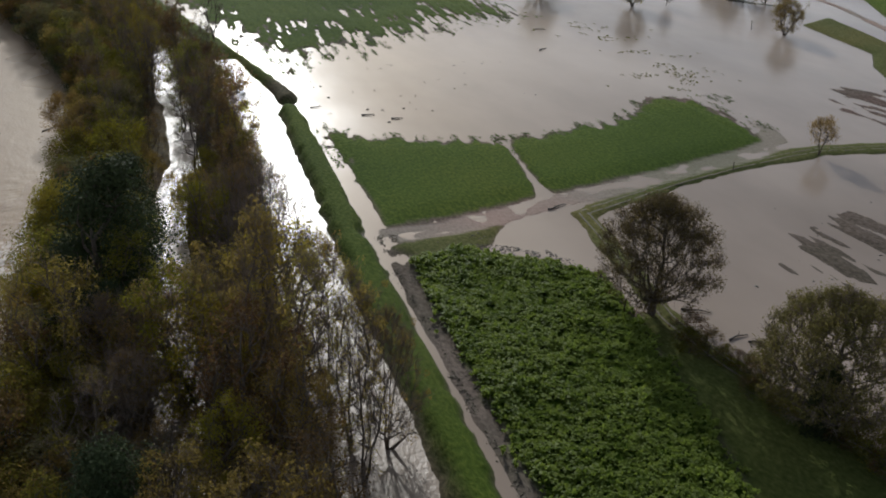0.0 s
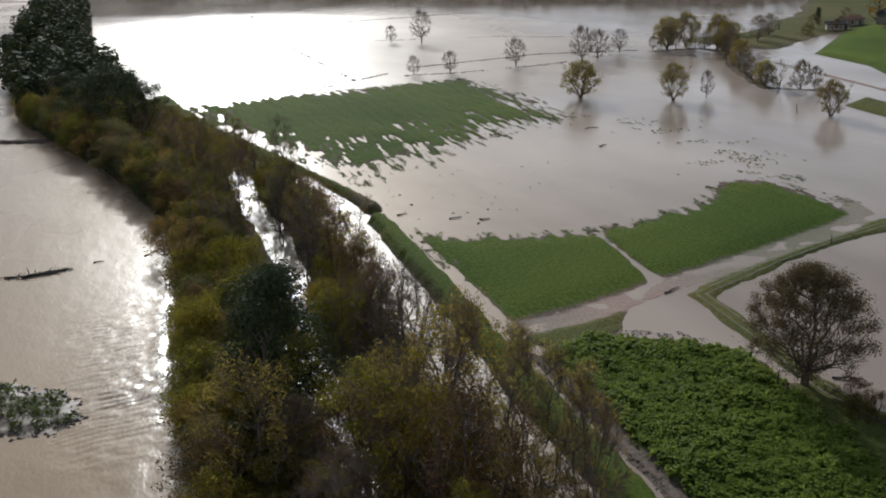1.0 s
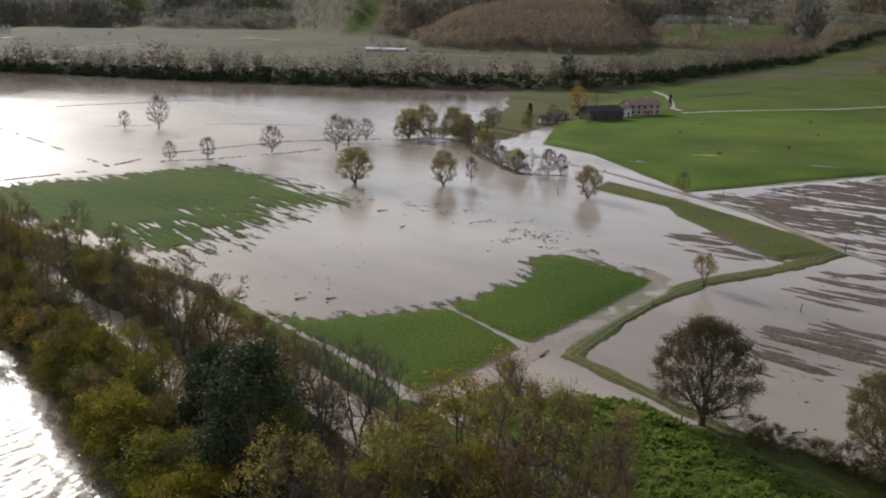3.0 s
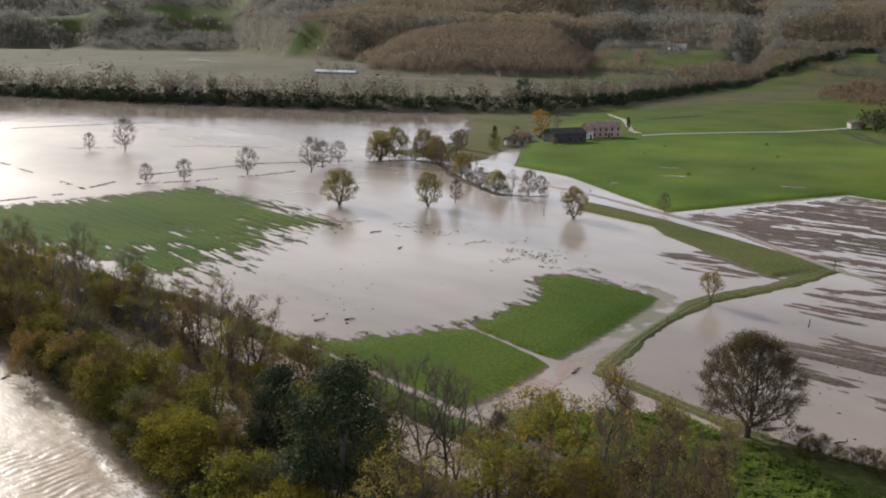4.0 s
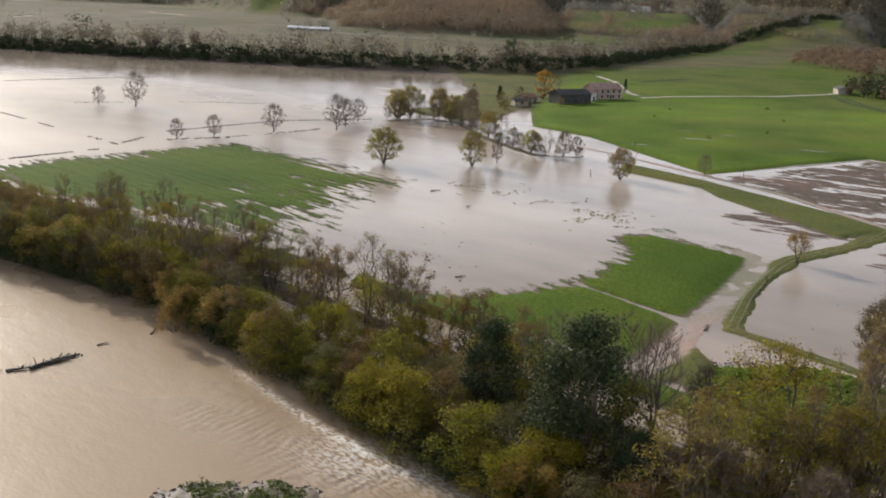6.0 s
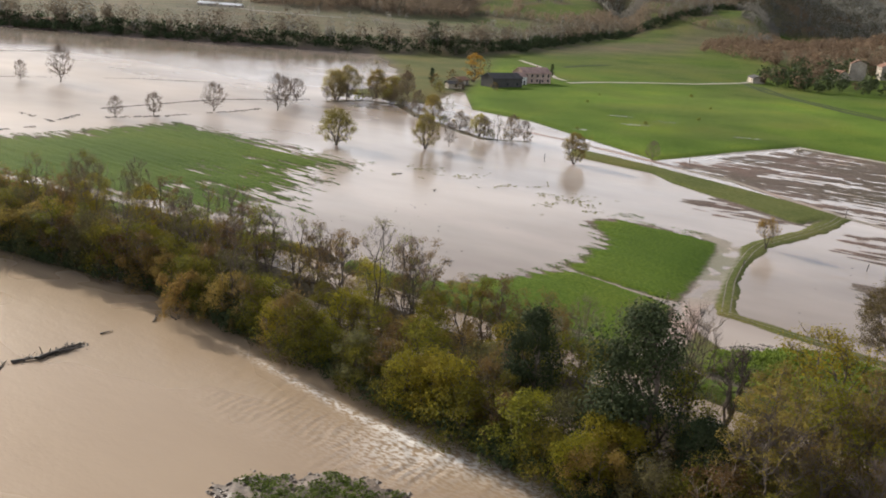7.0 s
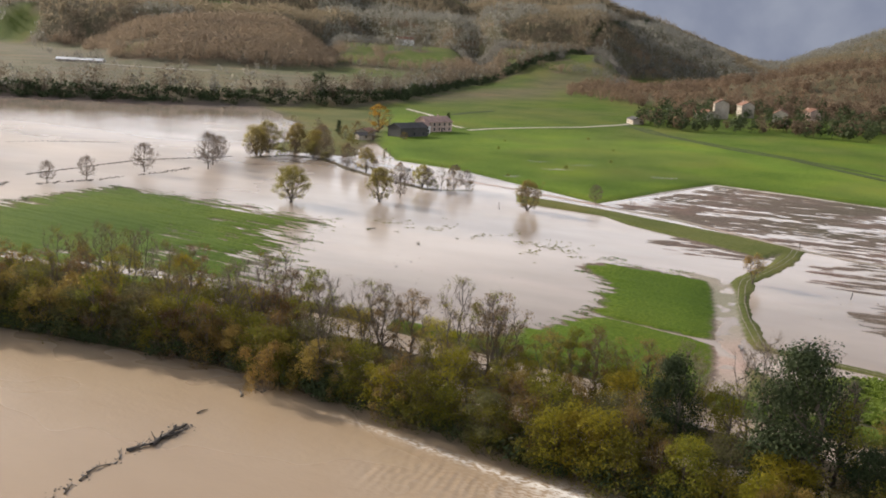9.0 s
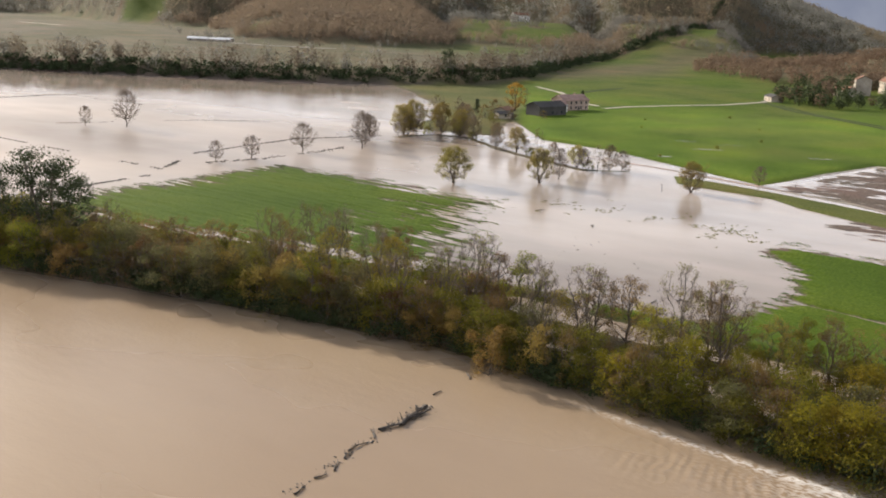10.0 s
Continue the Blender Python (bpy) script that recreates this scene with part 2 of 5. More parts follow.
# far woods: leafless grey-brown, paled and greyed further to stand for haze
MAT_FOREST = leafy("bare_russet_woodland_hazed", (0.208, 0.170, 0.118), (0.278, 0.222, 0.140), (0.335, 0.252, 0.142), 0.58, 0.012)
MAT_FOREST_GREEN = leafy("dull_green_woodland_hazed", (0.185, 0.178, 0.152), (0.230, 0.220, 0.182), (0.270, 0.248, 0.190), 0.6, 0.012)
MAT_BELT = leafy("leafless_tree_belt", (0.122, 0.104, 0.074), (0.168, 0.140, 0.092), (0.215, 0.170, 0.100), 0.5, 0.03)
MAT_KNOLL = leafy("russet_oak_wood", (0.150, 0.116, 0.076), (0.225, 0.166, 0.100), (0.285, 0.205, 0.105), 0.55, 0.02)
MAT_CLOD = plain("wet_dark_clods", [(0.3, (0.030, 0.024, 0.018)), (0.7, (0.075, 0.060, 0.045))], 4.0, 0.6, 0.4)
MAT_RUT = plain("muddy_wheel_rut", [(0.3, (0.095, 0.082, 0.050)), (0.7, (0.180, 0.152, 0.105))], 1.1, 0.7, 0.3)
MAT_WOOD = plain("wet_driftwood", [(0.3, (0.045, 0.034, 0.026)), (0.7, (0.110, 0.090, 0.072))], 4.0, 0.7, 0.4, (1, 1, 0.3))
MAT_WALL = plain("weathered_plaster", [(0.3, (0.34, 0.285, 0.22)), (0.7, (0.47, 0.41, 0.335))], 1.2)
MAT_PINK = plain("faded_pink_plaster", [(0.3, (0.40, 0.285, 0.235)), (0.7, (0.52, 0.385, 0.325))], 1.2)
MAT_WHITE = plain("white_plaster", [(0.3, (0.62, 0.60, 0.56)), (0.7, (0.78, 0.76, 0.72))], 1.2)
MAT_ROOF = plain("clay_roof_tiles", [(0.3, (0.170, 0.085, 0.055)), (0.7, (0.270, 0.150, 0.100))], 2.5, 0.9, 0.2, (4, 0.6, 1))
MAT_ROOF_PALE = plain("faded_pink_roof_tiles", [(0.3, (0.330, 0.205, 0.165)), (0.7, (0.440, 0.300, 0.250))], 2.5, 0.9, 0.2, (4, 0.6, 1))
MAT_SHED = plain("dark_weathered_boards", [(0.3, (0.050, 0.046, 0.044)), (0.7, (0.100, 0.092, 0.086))], 2.0, 0.85, 0.3, (3, 3, 0.4))
MAT_GLASS = nodes_of("dark_window_glass", 0.12, 0.5)[0]
MAT_GLASS.node_tree.nodes["Principled BSDF"].inputs["Base Color"].default_value = (0.03, 0.035, 0.04, 1)
MAT_PLASTIC = plain("white_greenhouse_sheet", [(0.3, (0.62, 0.63, 0.63)), (0.7, (0.78, 0.79, 0.79))], 1.0, 0.35, 0.5)


# ---- mesh tools ----
def mesh_of(name, verts, faces, mat, smooth=False):
    me = bpy.data.meshes.new(name)
    me.from_pydata(np.asarray(verts, float).reshape(-1, 3).tolist() if len(verts) < 20000 else np.asarray(verts, np.float32), [], faces if isinstance(faces, list) else np.asarray(faces, np.int32))
    me.materials.append(mat)
    if smooth:
        me.polygons.foreach_set("use_smooth", [True] * len(me.polygons))
    me.update()
    return me


def part(name, me, parent, label=""):
    ob = new(name, me)
    ob.parent = parent
    return tagged(ob, label)


def smoothstep(a, b, x):
    t = np.clip((x - a) / (b - a), 0, 1)
    return t * t * (3 - 2 * t)


def wobble(x, y, scale, seed=0, octaves=3):
    """Smooth value noise, about -1 to 1, on numpy arrays."""
    out, amp, total = np.zeros(np.shape(x)), 1.0, 0.0
    for o in range(octaves):
        u, v = np.asarray(x) / scale + 37.1 * seed, np.asarray(y) / scale - 11.7 * seed
        i, j = np.floor(u), np.floor(v)
        fu, fv = u - i, v - j
        fu, fv = fu * fu * (3 - 2 * fu), fv * fv * (3 - 2 * fv)

        def h(a, b):
            s = np.sin(a * 127.1 + b * 311.7 + seed * 17.3 + o * 5.1) * 43758.5453
            return s - np.floor(s)
        out += amp * ((h(i, j) * (1 - fu) + h(i + 1, j) * fu) * (1 - fv) + (h(i, j + 1) * (1 - fu) + h(i + 1, j + 1) * fu) * fv)
        total += amp
        amp, scale = amp * 0.5, scale * 0.5
    return 2 * out / total - 1


def inside(x, y, poly):
    """Signed distance to a polygon: positive inside."""
    p = np.asarray(poly, float)
    q = np.roll(p, -1, 0)
    d2, odd = np.full(np.shape(x), 1e18), np.zeros(np.shape(x), bool)
    for (ax, ay), (bx, by) in zip(p, q):
        ex, ey = bx - ax, by - ay
        k = np.clip(((x - ax) * ex + (y - ay) * ey) / (ex * ex + ey * ey), 0, 1)
        d2 = np.minimum(d2, (x - ax - k * ex) ** 2 + (y - ay - k * ey) ** 2)
        if ay != by:
            odd ^= ((ay > y) != (by > y)) & (x < ex * (y - ay) / ey + ax)
    return np.where(odd, 1, -1) * np.sqrt(d2)


def along(x, y, line):
    """Distance to a polyline."""
    p = np.asarray(line, float)
    d2 = np.full(np.shape(x), 1e18)
    for (ax, ay), (bx, by) in zip(p[:-1], p[1:]):
        ex, ey = bx - ax, by - ay
        k = np.clip(((x - ax) * ex + (y - ay) * ey) / (ex * ex + ey * ey), 0, 1)
        d2 = np.minimum(d2, (x - ax - k * ex) ** 2 + (y - ay - k * ey) ** 2)
    return np.sqrt(d2)


# ---- the plan ----
GREEN_SOUTH = [(29, 146), (28.6, 105.5), (40, 107.5), (55.5, 111.3), (80.6, 118), (96.6, 122.8), (99, 134), (97.2, 146), (91, 151), (84, 143.5), (78, 139.5), (72, 137.2), (66, 135.6), (57, 134.2), (50, 135), (42, 137.6), (35, 140)]
GREEN_NORTH = [(9, 291), (30, 293), (59, 293), (92.8, 296.5), (94.5, 250), (93, 222), (82, 217), (73, 213.5), (60, 204), (52, 199.5), (44, 193.5), (37.4, 188.5), (29.6, 178), (26.5, 188), (22, 209), (13.5, 237), (8.6, 260)]
LEVEE = [(10, -60), (17, 0), (20.6, 30), (22.2, 55), (23.2, 70), (23.4, 88), (24.6, 110), (25.2, 125), (25.9, 140), (26.2, 154.5)]
LEVEE_UPPER = [(26.6, 163), (23.8, 178), (19, 203), (9.5, 248), (4, 285), (2, 308)]
WET_TRACK = [(22, -20), (25, 30), (26.2, 54), (26.5, 66), (26.6, 75), (27.3, 90), (27.8, 100), (28, 107), (28.4, 127), (29, 146), (30, 155)]
ROAD = [(27.5, 103.6), (37, 104), (54, 108.5), (66, 112), (79, 115.8), (90, 119), (98, 122.5), (101, 131)]
BANK_ROAD = [(55, 104), (63.5, 107.3), (72, 110.6), (83, 114), (95, 116.8), (102, 118), (113, 116.6), (125, 115.3), (136, 115.2), (146, 116)]
BANK_LOOP = [(55, 104), (54.2, 97), (53.4, 90), (52.2, 83), (51.2, 76), (51.8, 69), (53.6, 60), (57, 50), (64, 36), (74, 16)]
DITCH_BANK = [(147, 116.5), (154, 134), (166, 172), (172, 205), (160, 199), (156, 170), (148, 160), (133, 128), (129, 120)]
WHITE_PATH = [(193, 270), (191, 258), (184.5, 215), (174.5, 179), (166, 151), (147, 116), (143, 104), (137, 80)]
CROP = [(29.7, 95), (38, 97), (43, 92.5), (49.2, 86.6), (47.6, 74), (45.5, 60), (42, 45), (38, 20), (33, -10), (24, -10), (26.2, 30), (27.6, 54), (28, 68)]
VERGE = [(28.5, 100.5), (36, 102), (43, 103), (40, 98.5), (31, 95.5)]
HEADLAND = [(49.5, 78), (47.6, 74), (45.5, 60), (42, 45), (38, 20), (33, -10), (70, -10), (72, 16), (62, 36), (56, 50), (52.5, 60), (50.4, 70)]
PLOUGH = [(176, 177), (250, 163.5), (243, 106), (236, 60), (150, 60), (141, 90), (147, 116)]
FAR_GREEN = [(216, 278), (211, 247), (194, 214), (177, 180), (251, 165), (245, 106), (240, 40), (260, -200), (3000, -200), (3000, 900), (2236, 822), (1380, 650), (833, 580), (505, 466), (430, 440), (330, 360), (270, 325)]
FAR_MEADOW = [(214, 300), (270, 325), (345, 365), (440, 440), (505, 463), (431, 468), (385, 490), (335, 430), (290, 385), (240, 352), (205, 335)]
TERRACE = [(15, 1110), (70, 980), (146, 876), (192, 781), (262, 653), (344, 533), (431, 469), (505, 465), (833, 582), (1380, 655), (2236, 830), (3200, 1000), (4400, 1300), (4400, 4400), (-1500, 4400), (-400, 2200), (40, 1100)]
HEDGE = [(176, 318), (194, 314), (197, 300), (178, 272), (167, 248), (160, 230), (169, 221)]
RIVER_Y = [-3500, -300, 0, 60, 100, 128, 145, 166, 192, 223, 280, 360, 470, 700, 1000, 4500]
RIVER_X = [-60, -30, -15, -12.5, -9.5, -7.2, -6.3, -6.0, -10.6, -18, -34, -46, -54, -52, -60, -300]
CH1_Y, CH1_X = [-40, 75, 90, 108, 133, 160, 202, 215], [0, 1.7, 3.0, 3.4, 6, 7.3, 9.2, 9.6]
CH2_Y, CH2_X = [-40, 0, 63, 82, 97, 116, 139, 166, 191, 200], [10, 12.5, 17.0, 17.8, 18.7, 20.0, 21.6, 21.4, 18.5, 17]


def furrow(x, y, seed=0, across=1.6, length=14.0):
    """Noise drawn out along the drills, which run nearly along y."""
    u, v = np.where(y > 172, x - 0.06 * (y - 172), x - 0.12 * (y - 172)), y
    return wobble(u / across, v / length, 1.0, seed, 3)


# clearings on the hills: bearing, range, half width in degrees and in metres
CLEARINGS = [(55.0, 1400, 3.4, 190), (52.6, 1270, 2.2, 60), (63.8, 1230, 3.5, 235), (39.3, 1180, 1.3, 34), (29.5, 2330, 4.2, 90), (21.0, 2350, 3.0, 60), (34.0, 1560, 1.2, 60), (57.0, 2050, 2.2, 60), (45.5, 1760, 2.4, 60), (71.0, 1900, 1.2, 60)]


def bearing(x, y):
    """Bearing clockwise from +y, in degrees, and range, from the river bend."""
    return np.degrees(np.arctan2(x + 50, y - 30)), np.hypot(x + 50, y - 30)


def lobe(a, lo, hi, soft):
    return smoothstep(lo - soft, lo + soft, a) * smoothstep(hi + soft, hi - soft, a)


def clearing(a, r, x, y):
    """1 on the hills' meadows, 0 in the woods."""
    out = np.zeros(np.shape(a))
    n = wobble(x, y, 90, 62, 3)
    for ca, cr, wa, wr in CLEARINGS:
        out = np.maximum(out, smoothstep(1.15, 0.9, np.hypot((a - ca) / wa, (r - cr) / wr) + 0.22 * n))
    hedge = np.abs(wobble(x * 0.5 + y * 0.7, y - x, 120, 63, 2))
    return out * smoothstep(0.03, 0.10, hedge)


def hills(x, y):
    """The rise behind the terrace: a low wooded spur, meadows on benches, then ridge behind ridge."""
    a, r = bearing(x, y)
    rr = r + 100 * wobble(x, y, 420, 7, 4)
    foot = np.interp(a, [10, 30, 33, 36, 48, 51, 58, 64, 67, 90], [2150, 2150, 1560, 1320, 1420, 1590, 1580, 1500, 1440, 1500])
    bay = wobble(a, 0 * a, 5.0, 66, 3)
    u = np.maximum(rr - foot - (130 + 260 * smoothstep(34, 30, a)) * bay, 0)
    lump = wobble(x, y, 400, 65, 2) + 0.5 * wobble(x, y, 170, 64, 2)
    ridge = 44 * smoothstep(0, 150, u) + (0.105 + 0.07 * smoothstep(36, 30, a)) * np.minimum(u, 1150) + 52 * lump * smoothstep(40, 420, u)
    ridge = ridge * np.interp(a, [68, 71, 74, 77.5], [1.0, 0.72, 0.42, 0.02])
    spur = lobe(a, 38.5, 49.5, 2.2) * (6 * smoothstep(1010, 1090, rr) + 0.15 * np.clip(rr - 1040, 0, 300)) * (0.55 + 0.45 * smoothstep(36, 46, a))
    bench = lobe(a, 50.5, 58.5, 1.0) * 29 * smoothstep(1080, 1500, r) + lobe(a, 59.8, 67.2, 0.9) * 36 * smoothstep(990, 1450, r)
    toe = lobe(a, 22.5, 30.5, 1.6) * 32 * smoothstep(2050, 2180, rr)
    far = 125 * smoothstep(76, 86, a) * smoothstep(2100, 2650, rr) + 30 * smoothstep(75, 79, a) * smoothstep(1900, 2200, rr)
    knoll = 44 * np.exp(-((x - 850) / 130) ** 2 - ((y - 140) / 180) ** 2)
    return np.maximum(np.maximum(np.maximum(ridge + 0.6 * bench, spur), np.maximum(toe, bench)), 0) + far + knoll


def levels(x, y, cover=False):
    """Height of the ground, and what covers it."""
    x, y = np.asarray(x, float), np.asarray(y, float)
    f1, f2, f3 = furrow(x, y, 1, 2.4, 16.0), furrow(x, y, 2, 1.3, 11.0), furrow(x, y, 3, 0.8, 5.0)
    w1 = wobble(x, y, 22, 5, 3)
    z = -0.28 + 0.10 * f1 + 0.06 * w1
    g, gr, dry, lit = np.zeros(x.shape), np.zeros(x.shape), np.zeros(x.shape), np.zeros(x.shape)
    lush = np.zeros(x.shape)

    def raise_to(level, weight):
        nonlocal z
        z = z * (1 - weight) + level * weight

    # sown fields, with ragged wet margins on the pond's side
    d = inside(x, y, GREEN_SOUTH)
    d = np.where(y > 126, d + 0.3 * f1 + 0.7 * f2 + 1.2 * f3 + 1.4 * wobble(x, y * 0.5, 0.9, 35, 2) - 0.2, d)
    gate = along(x, y, [(55.5, 133), (52.7, 110)])
    lev = np.clip(d * 0.09, -0.3, 0.42) + 0.08 * f2 - 0.62 * np.exp(-(gate / 0.9) ** 2) * (0.75 + 0.6 * f3)
    raise_to(lev, smoothstep(-7, 0, d))
    g = np.maximum(g, smoothstep(-0.8, 0.8, d))
    d = inside(x, y, GREEN_NORTH)
    soft = (y < 224 + 0.25 * (94 - x)) | (x < 30)
    d = np.where(soft, d + 1.0 * f1 + 1.9 * f2 + 2.4 * f3 + 2.0 * wobble(x, y * 0.5, 1.1, 36, 2) - 0.3, d)
    lev = np.clip(d * 0.022, -0.3, 0.34) + 0.15 * f2 + 0.08 * f1 + 0.11 * wobble(x, y * 0.25, 1.1, 6, 1) - 0.12 * smoothstep(75, 25, x + 0.6 * (y - 200)) * (y < 275)
    shore = along(x, y, [(22, 209), (26.5, 188), (29.6, 178), (44, 193.5), (60, 204), (82, 217), (93, 222)])
    lev = lev - 0.6 * smoothstep(0.12, 0.45, furrow(x, y, 8, 0.75, 9.0) + 0.3 * wobble(x, y, 14, 51, 2)) * smoothstep(48, 10, shore)
    raise_to(lev, smoothstep(-8, 0, d))
    g = np.maximum(g, smoothstep(-0.8, 0.8, d)) * smoothstep(0.01, 0.10, z)
    # wet plough that stands out of the water in streaks
    mud = np.maximum.reduce([
        smoothstep(-1.5, 2.5, inside(x, y, PLOUGH)) * (0.36 + 0.03 * w1),
        0.34 * smoothstep(1.3, 0.5, np.hypot((x - 131) / 13, (y - 133) / 18)),
        0.33 * smoothstep(1.3, 0.5, np.hypot((x - 124) / 22, (y - 98) / 14)),
        0.30 * smoothstep(1.3, 0.4, np.hypot((x - 122) / 15, (y - 76) / 11)),
        0.20 * np.exp(-((x - 100) / 9) ** 2 - ((y - 152) / 12) ** 2),
    ])
    # the plough's ridges run a little east of south
    pu, pv = x * 0.985 + y * 0.17, y * 0.985 - x * 0.17
    ridges = 0.7 * wobble(pu / 1.5, pv / 16, 1.0, 48, 2) + 0.6 * wobble(pu / 0.9, pv / 7, 1.0, 49, 2) + 0.4 * wobble(pu, pv * 0.6, 2.2, 28, 2)
    z = z + mud * (0.92 + 1.05 * ridges + 0.18 * wobble(x, y, 24, 30, 2))
    drill = np.maximum(0.34 * smoothstep(1.35, 0.3, np.hypot((x - 88) / 23, (y - 84) / 14)), 0.32 * smoothstep(1.35, 0.3, np.hypot((x - 78) / 16, (y - 64) / 15)))
    z = z + drill * (0.90 + 1.0 * ridges + 0.3 * f1)
    # crop field and its verge
    d = inside(x, y, CROP)
    raise_to(0.32 + 0.05 * f2, smoothstep(-2.2, 0.6, d + 1.3 * wobble(x, y, 4, 34, 2)))
    g = np.maximum(g, smoothstep(-0.5, 0.5, d + 1.2 * wobble(x, y, 4, 34, 2)))
    d = inside(x, y, VERGE) + 0.5 * f2
    raise_to(0.35, smoothstep(-1.2, 0.6, d))
    dry = np.maximum(dry, smoothstep(-0.6, 0.4, d))
    d = np.hypot((x - 46) / 1.4, y - 97)
    raise_to(-0.05 + 0.09 * wobble(x, y, 4.0, 8, 2), smoothstep(8, 3, d) * smoothstep(0.5, -1.5, inside(x, y, CROP)))
    d = inside(x, y, HEADLAND) + 0.8 * w1
    raise_to(0.35 + 0.1 * f2, smoothstep(-1.0, 0.8, d))
    dry, g = np.maximum(dry, 0.8 * smoothstep(-0.6, 0.6, d)), np.maximum(g, smoothstep(-0.6, 0.6, d))
    # banks
    for line, half, top, k in ((LEVEE, 1.3, 1.5, 0), (LEVEE_UPPER, 2.0, 1.3, 0), (BANK_ROAD, 1.25 + 0.75 * smoothstep(80, 100, x), 0.22, 1), (BANK_LOOP, 0.95, 0.22, 1)):
        d = along(x, y, line) + 0.35 * wobble(x, y, 6, 9, 2) + 0.5 * wobble(x, y, 1.9, 52, 2)
        raise_to(top + 0.12 * f2, smoothstep(half + 1.2, half - 0.4, d))
        e = smoothstep(half + 1.2, half + 0.2, d)
        if k:
            dry = np.maximum(dry, e)
        else:
            g, dry, lit = np.maximum(g, e), np.maximum(dry * (1 - e), (0.25 + 0.3 * w1) * e), np.maximum(lit * (1 - e), 0.95 * e * smoothstep(176, 168, y) * smoothstep(158, 162, y))
    d = inside(x, y, DITCH_BANK) + 0.7 * w1
    raise_to(0.5 + 0.1 * f2, smoothstep(-1.5, 1.5, d))
    dry = np.maximum(dry, 0.95 * smoothstep(-0.6, 0.6, d))
    g = np.maximum(g, smoothstep(-0.6, 0.6, d))
    # tracks
    for line, half, level in ((ROAD, 2.0, 0.015), (WHITE_PATH, 0.9, 0.12)):
        d = along(x, y, line) + 0.3 * wobble(x, y, 5, 11, 2)
        raise_to(level + 0.05 * wobble(x, y, 3, 12, 2), smoothstep(half + 1.2, half - 0.2, d))
        gr = np.maximum(gr, smoothstep(half + 0.5, half - 0.2, d))
    d = along(x, y, WET_TRACK) + 0.25 * wobble(x, y, 4, 13, 2)
    raise_to(0.16 * smoothstep(104, 90, y) + 0.11 * wobble(x, y, 2.5, 14, 2) - 0.04 - 0.22 * smoothstep(0.7, 0.25, along(x + 1.0, y, WET_TRACK) + 0.25 * f3), smoothstep(2.0, 0.7, d) * smoothstep(160, 140, y))
    gr = np.maximum(gr, 0.22 * smoothstep(1.6, 0.4, d + 0.6 * f3) * smoothstep(96, 80, y))
    # far farmland
    d = inside(x, y, FAR_GREEN)
    rise = 0.5 + 0.004 * np.clip(x - 180, 0, 900)
    raise_to(rise, smoothstep(-3, 4, d))
    g = np.maximum(g, smoothstep(-2, 1, d))
    dry = np.maximum(dry, smoothstep(-40, 40, d) * (0.75 * smoothstep(-0.25, 0.4, wobble(x, y, 140, 15, 3)) * smoothstep(360, 560, x) + 0.35 * smoothstep(0.0, 0.5, wobble(x, y, 45, 25, 3))))
    lush = smoothstep(-2, 6, d) * (0.55 + 0.75 * wobble(x * 0.6 + y * 0.5, y - x, 60, 26, 3)) * smoothstep(620, 420, x + 0.3 * y)
    ochre = np.exp(-((y - 0.10 * x - 420 + 20 * wobble(x, y, 60, 27, 2)) / 45) ** 2) * smoothstep(470, 560, x) * smoothstep(1250, 1000, x)
    lit = np.maximum(lit, 0.75 * ochre * smoothstep(0, 8, d))
    d = inside(x, y, FAR_MEADOW) + 9 * wobble(x, y, 30, 90, 3)
    raise_to(0.4 + 0.1 * w1, smoothstep(-6, 6, d))
    dry = np.maximum(dry, 0.9 * smoothstep(-4, 4, d))
    d = along(x, y, HEDGE) + 1.2 * wobble(x, y, 7, 21, 3)
    raise_to(0.16 + 0.3 * wobble(x, y, 5, 22, 3), smoothstep(2.8, 0.8, d))
    lit = np.maximum(lit, smoothstep(3.4, 2.0, d))
    # river, flooded wood, its channels
    edge = np.interp(y, RIVER_Y, RIVER_X)
    wood_edge = np.where(y < 165, 21.0, np.interp(y, [165, 203, 250, 300, 444, 625, 956, 2000], [22, 17, 7, 0, -16, -14, -18, -60]))
    d = np.minimum(x - edge, wood_edge - x)
    raise_to(0.25 + 0.3 * smoothstep(190, 215, y) + 0.25 * wobble(x, y, 9, 17, 3), smoothstep(-1.0, 2.5, d))
    lit = np.maximum(lit, smoothstep(-1, 1.5, d))
    swell = smoothstep(122, 136, y) * smoothstep(172, 158, y)
    c1 = np.maximum(np.abs(x - np.interp(y, CH1_Y, CH1_X) - 1.7 * swell) - 0.2 * swell, 0) + 0.6 * wobble(x, y, 7, 18, 2)
    raise_to(-0.5, smoothstep(2.6, 1.2, c1) * smoothstep(212, 203, y))
    c2 = np.abs(x - np.interp(y, CH2_Y, CH2_X)) + 0.6 * wobble(x, y, 7, 19, 2)
    raise_to(-0.6, smoothstep(5.0, 3.2, c2) * smoothstep(200, 188, y) * smoothstep(0.2, 1.6, along(x, y, LEVEE) - 1.9))
    raise_to(-3.0, smoothstep(0.6, -3.5, x - edge) * smoothstep(-175, -160, x - edge))
    raise_to(1.5, smoothstep(-165, -180, x - edge))
    lit = np.maximum(lit, smoothstep(-168, -176, x - edge))
    # raised bar of ground that stands in for a dark reflection on the river
    d = along(x, y, [(-56, 270), (-42, 265), (-30, 259)]) + 0.6 * wobble(x, y, 4, 91, 2)
    raise_to(0.6, smoothstep(3.2, 1.2, d))
    # terrace and hills
    d = inside(x, y, TERRACE)
    raise_to(6.5 + np.clip(d, 0, 600) * 0.012, smoothstep(-3, 7, d))
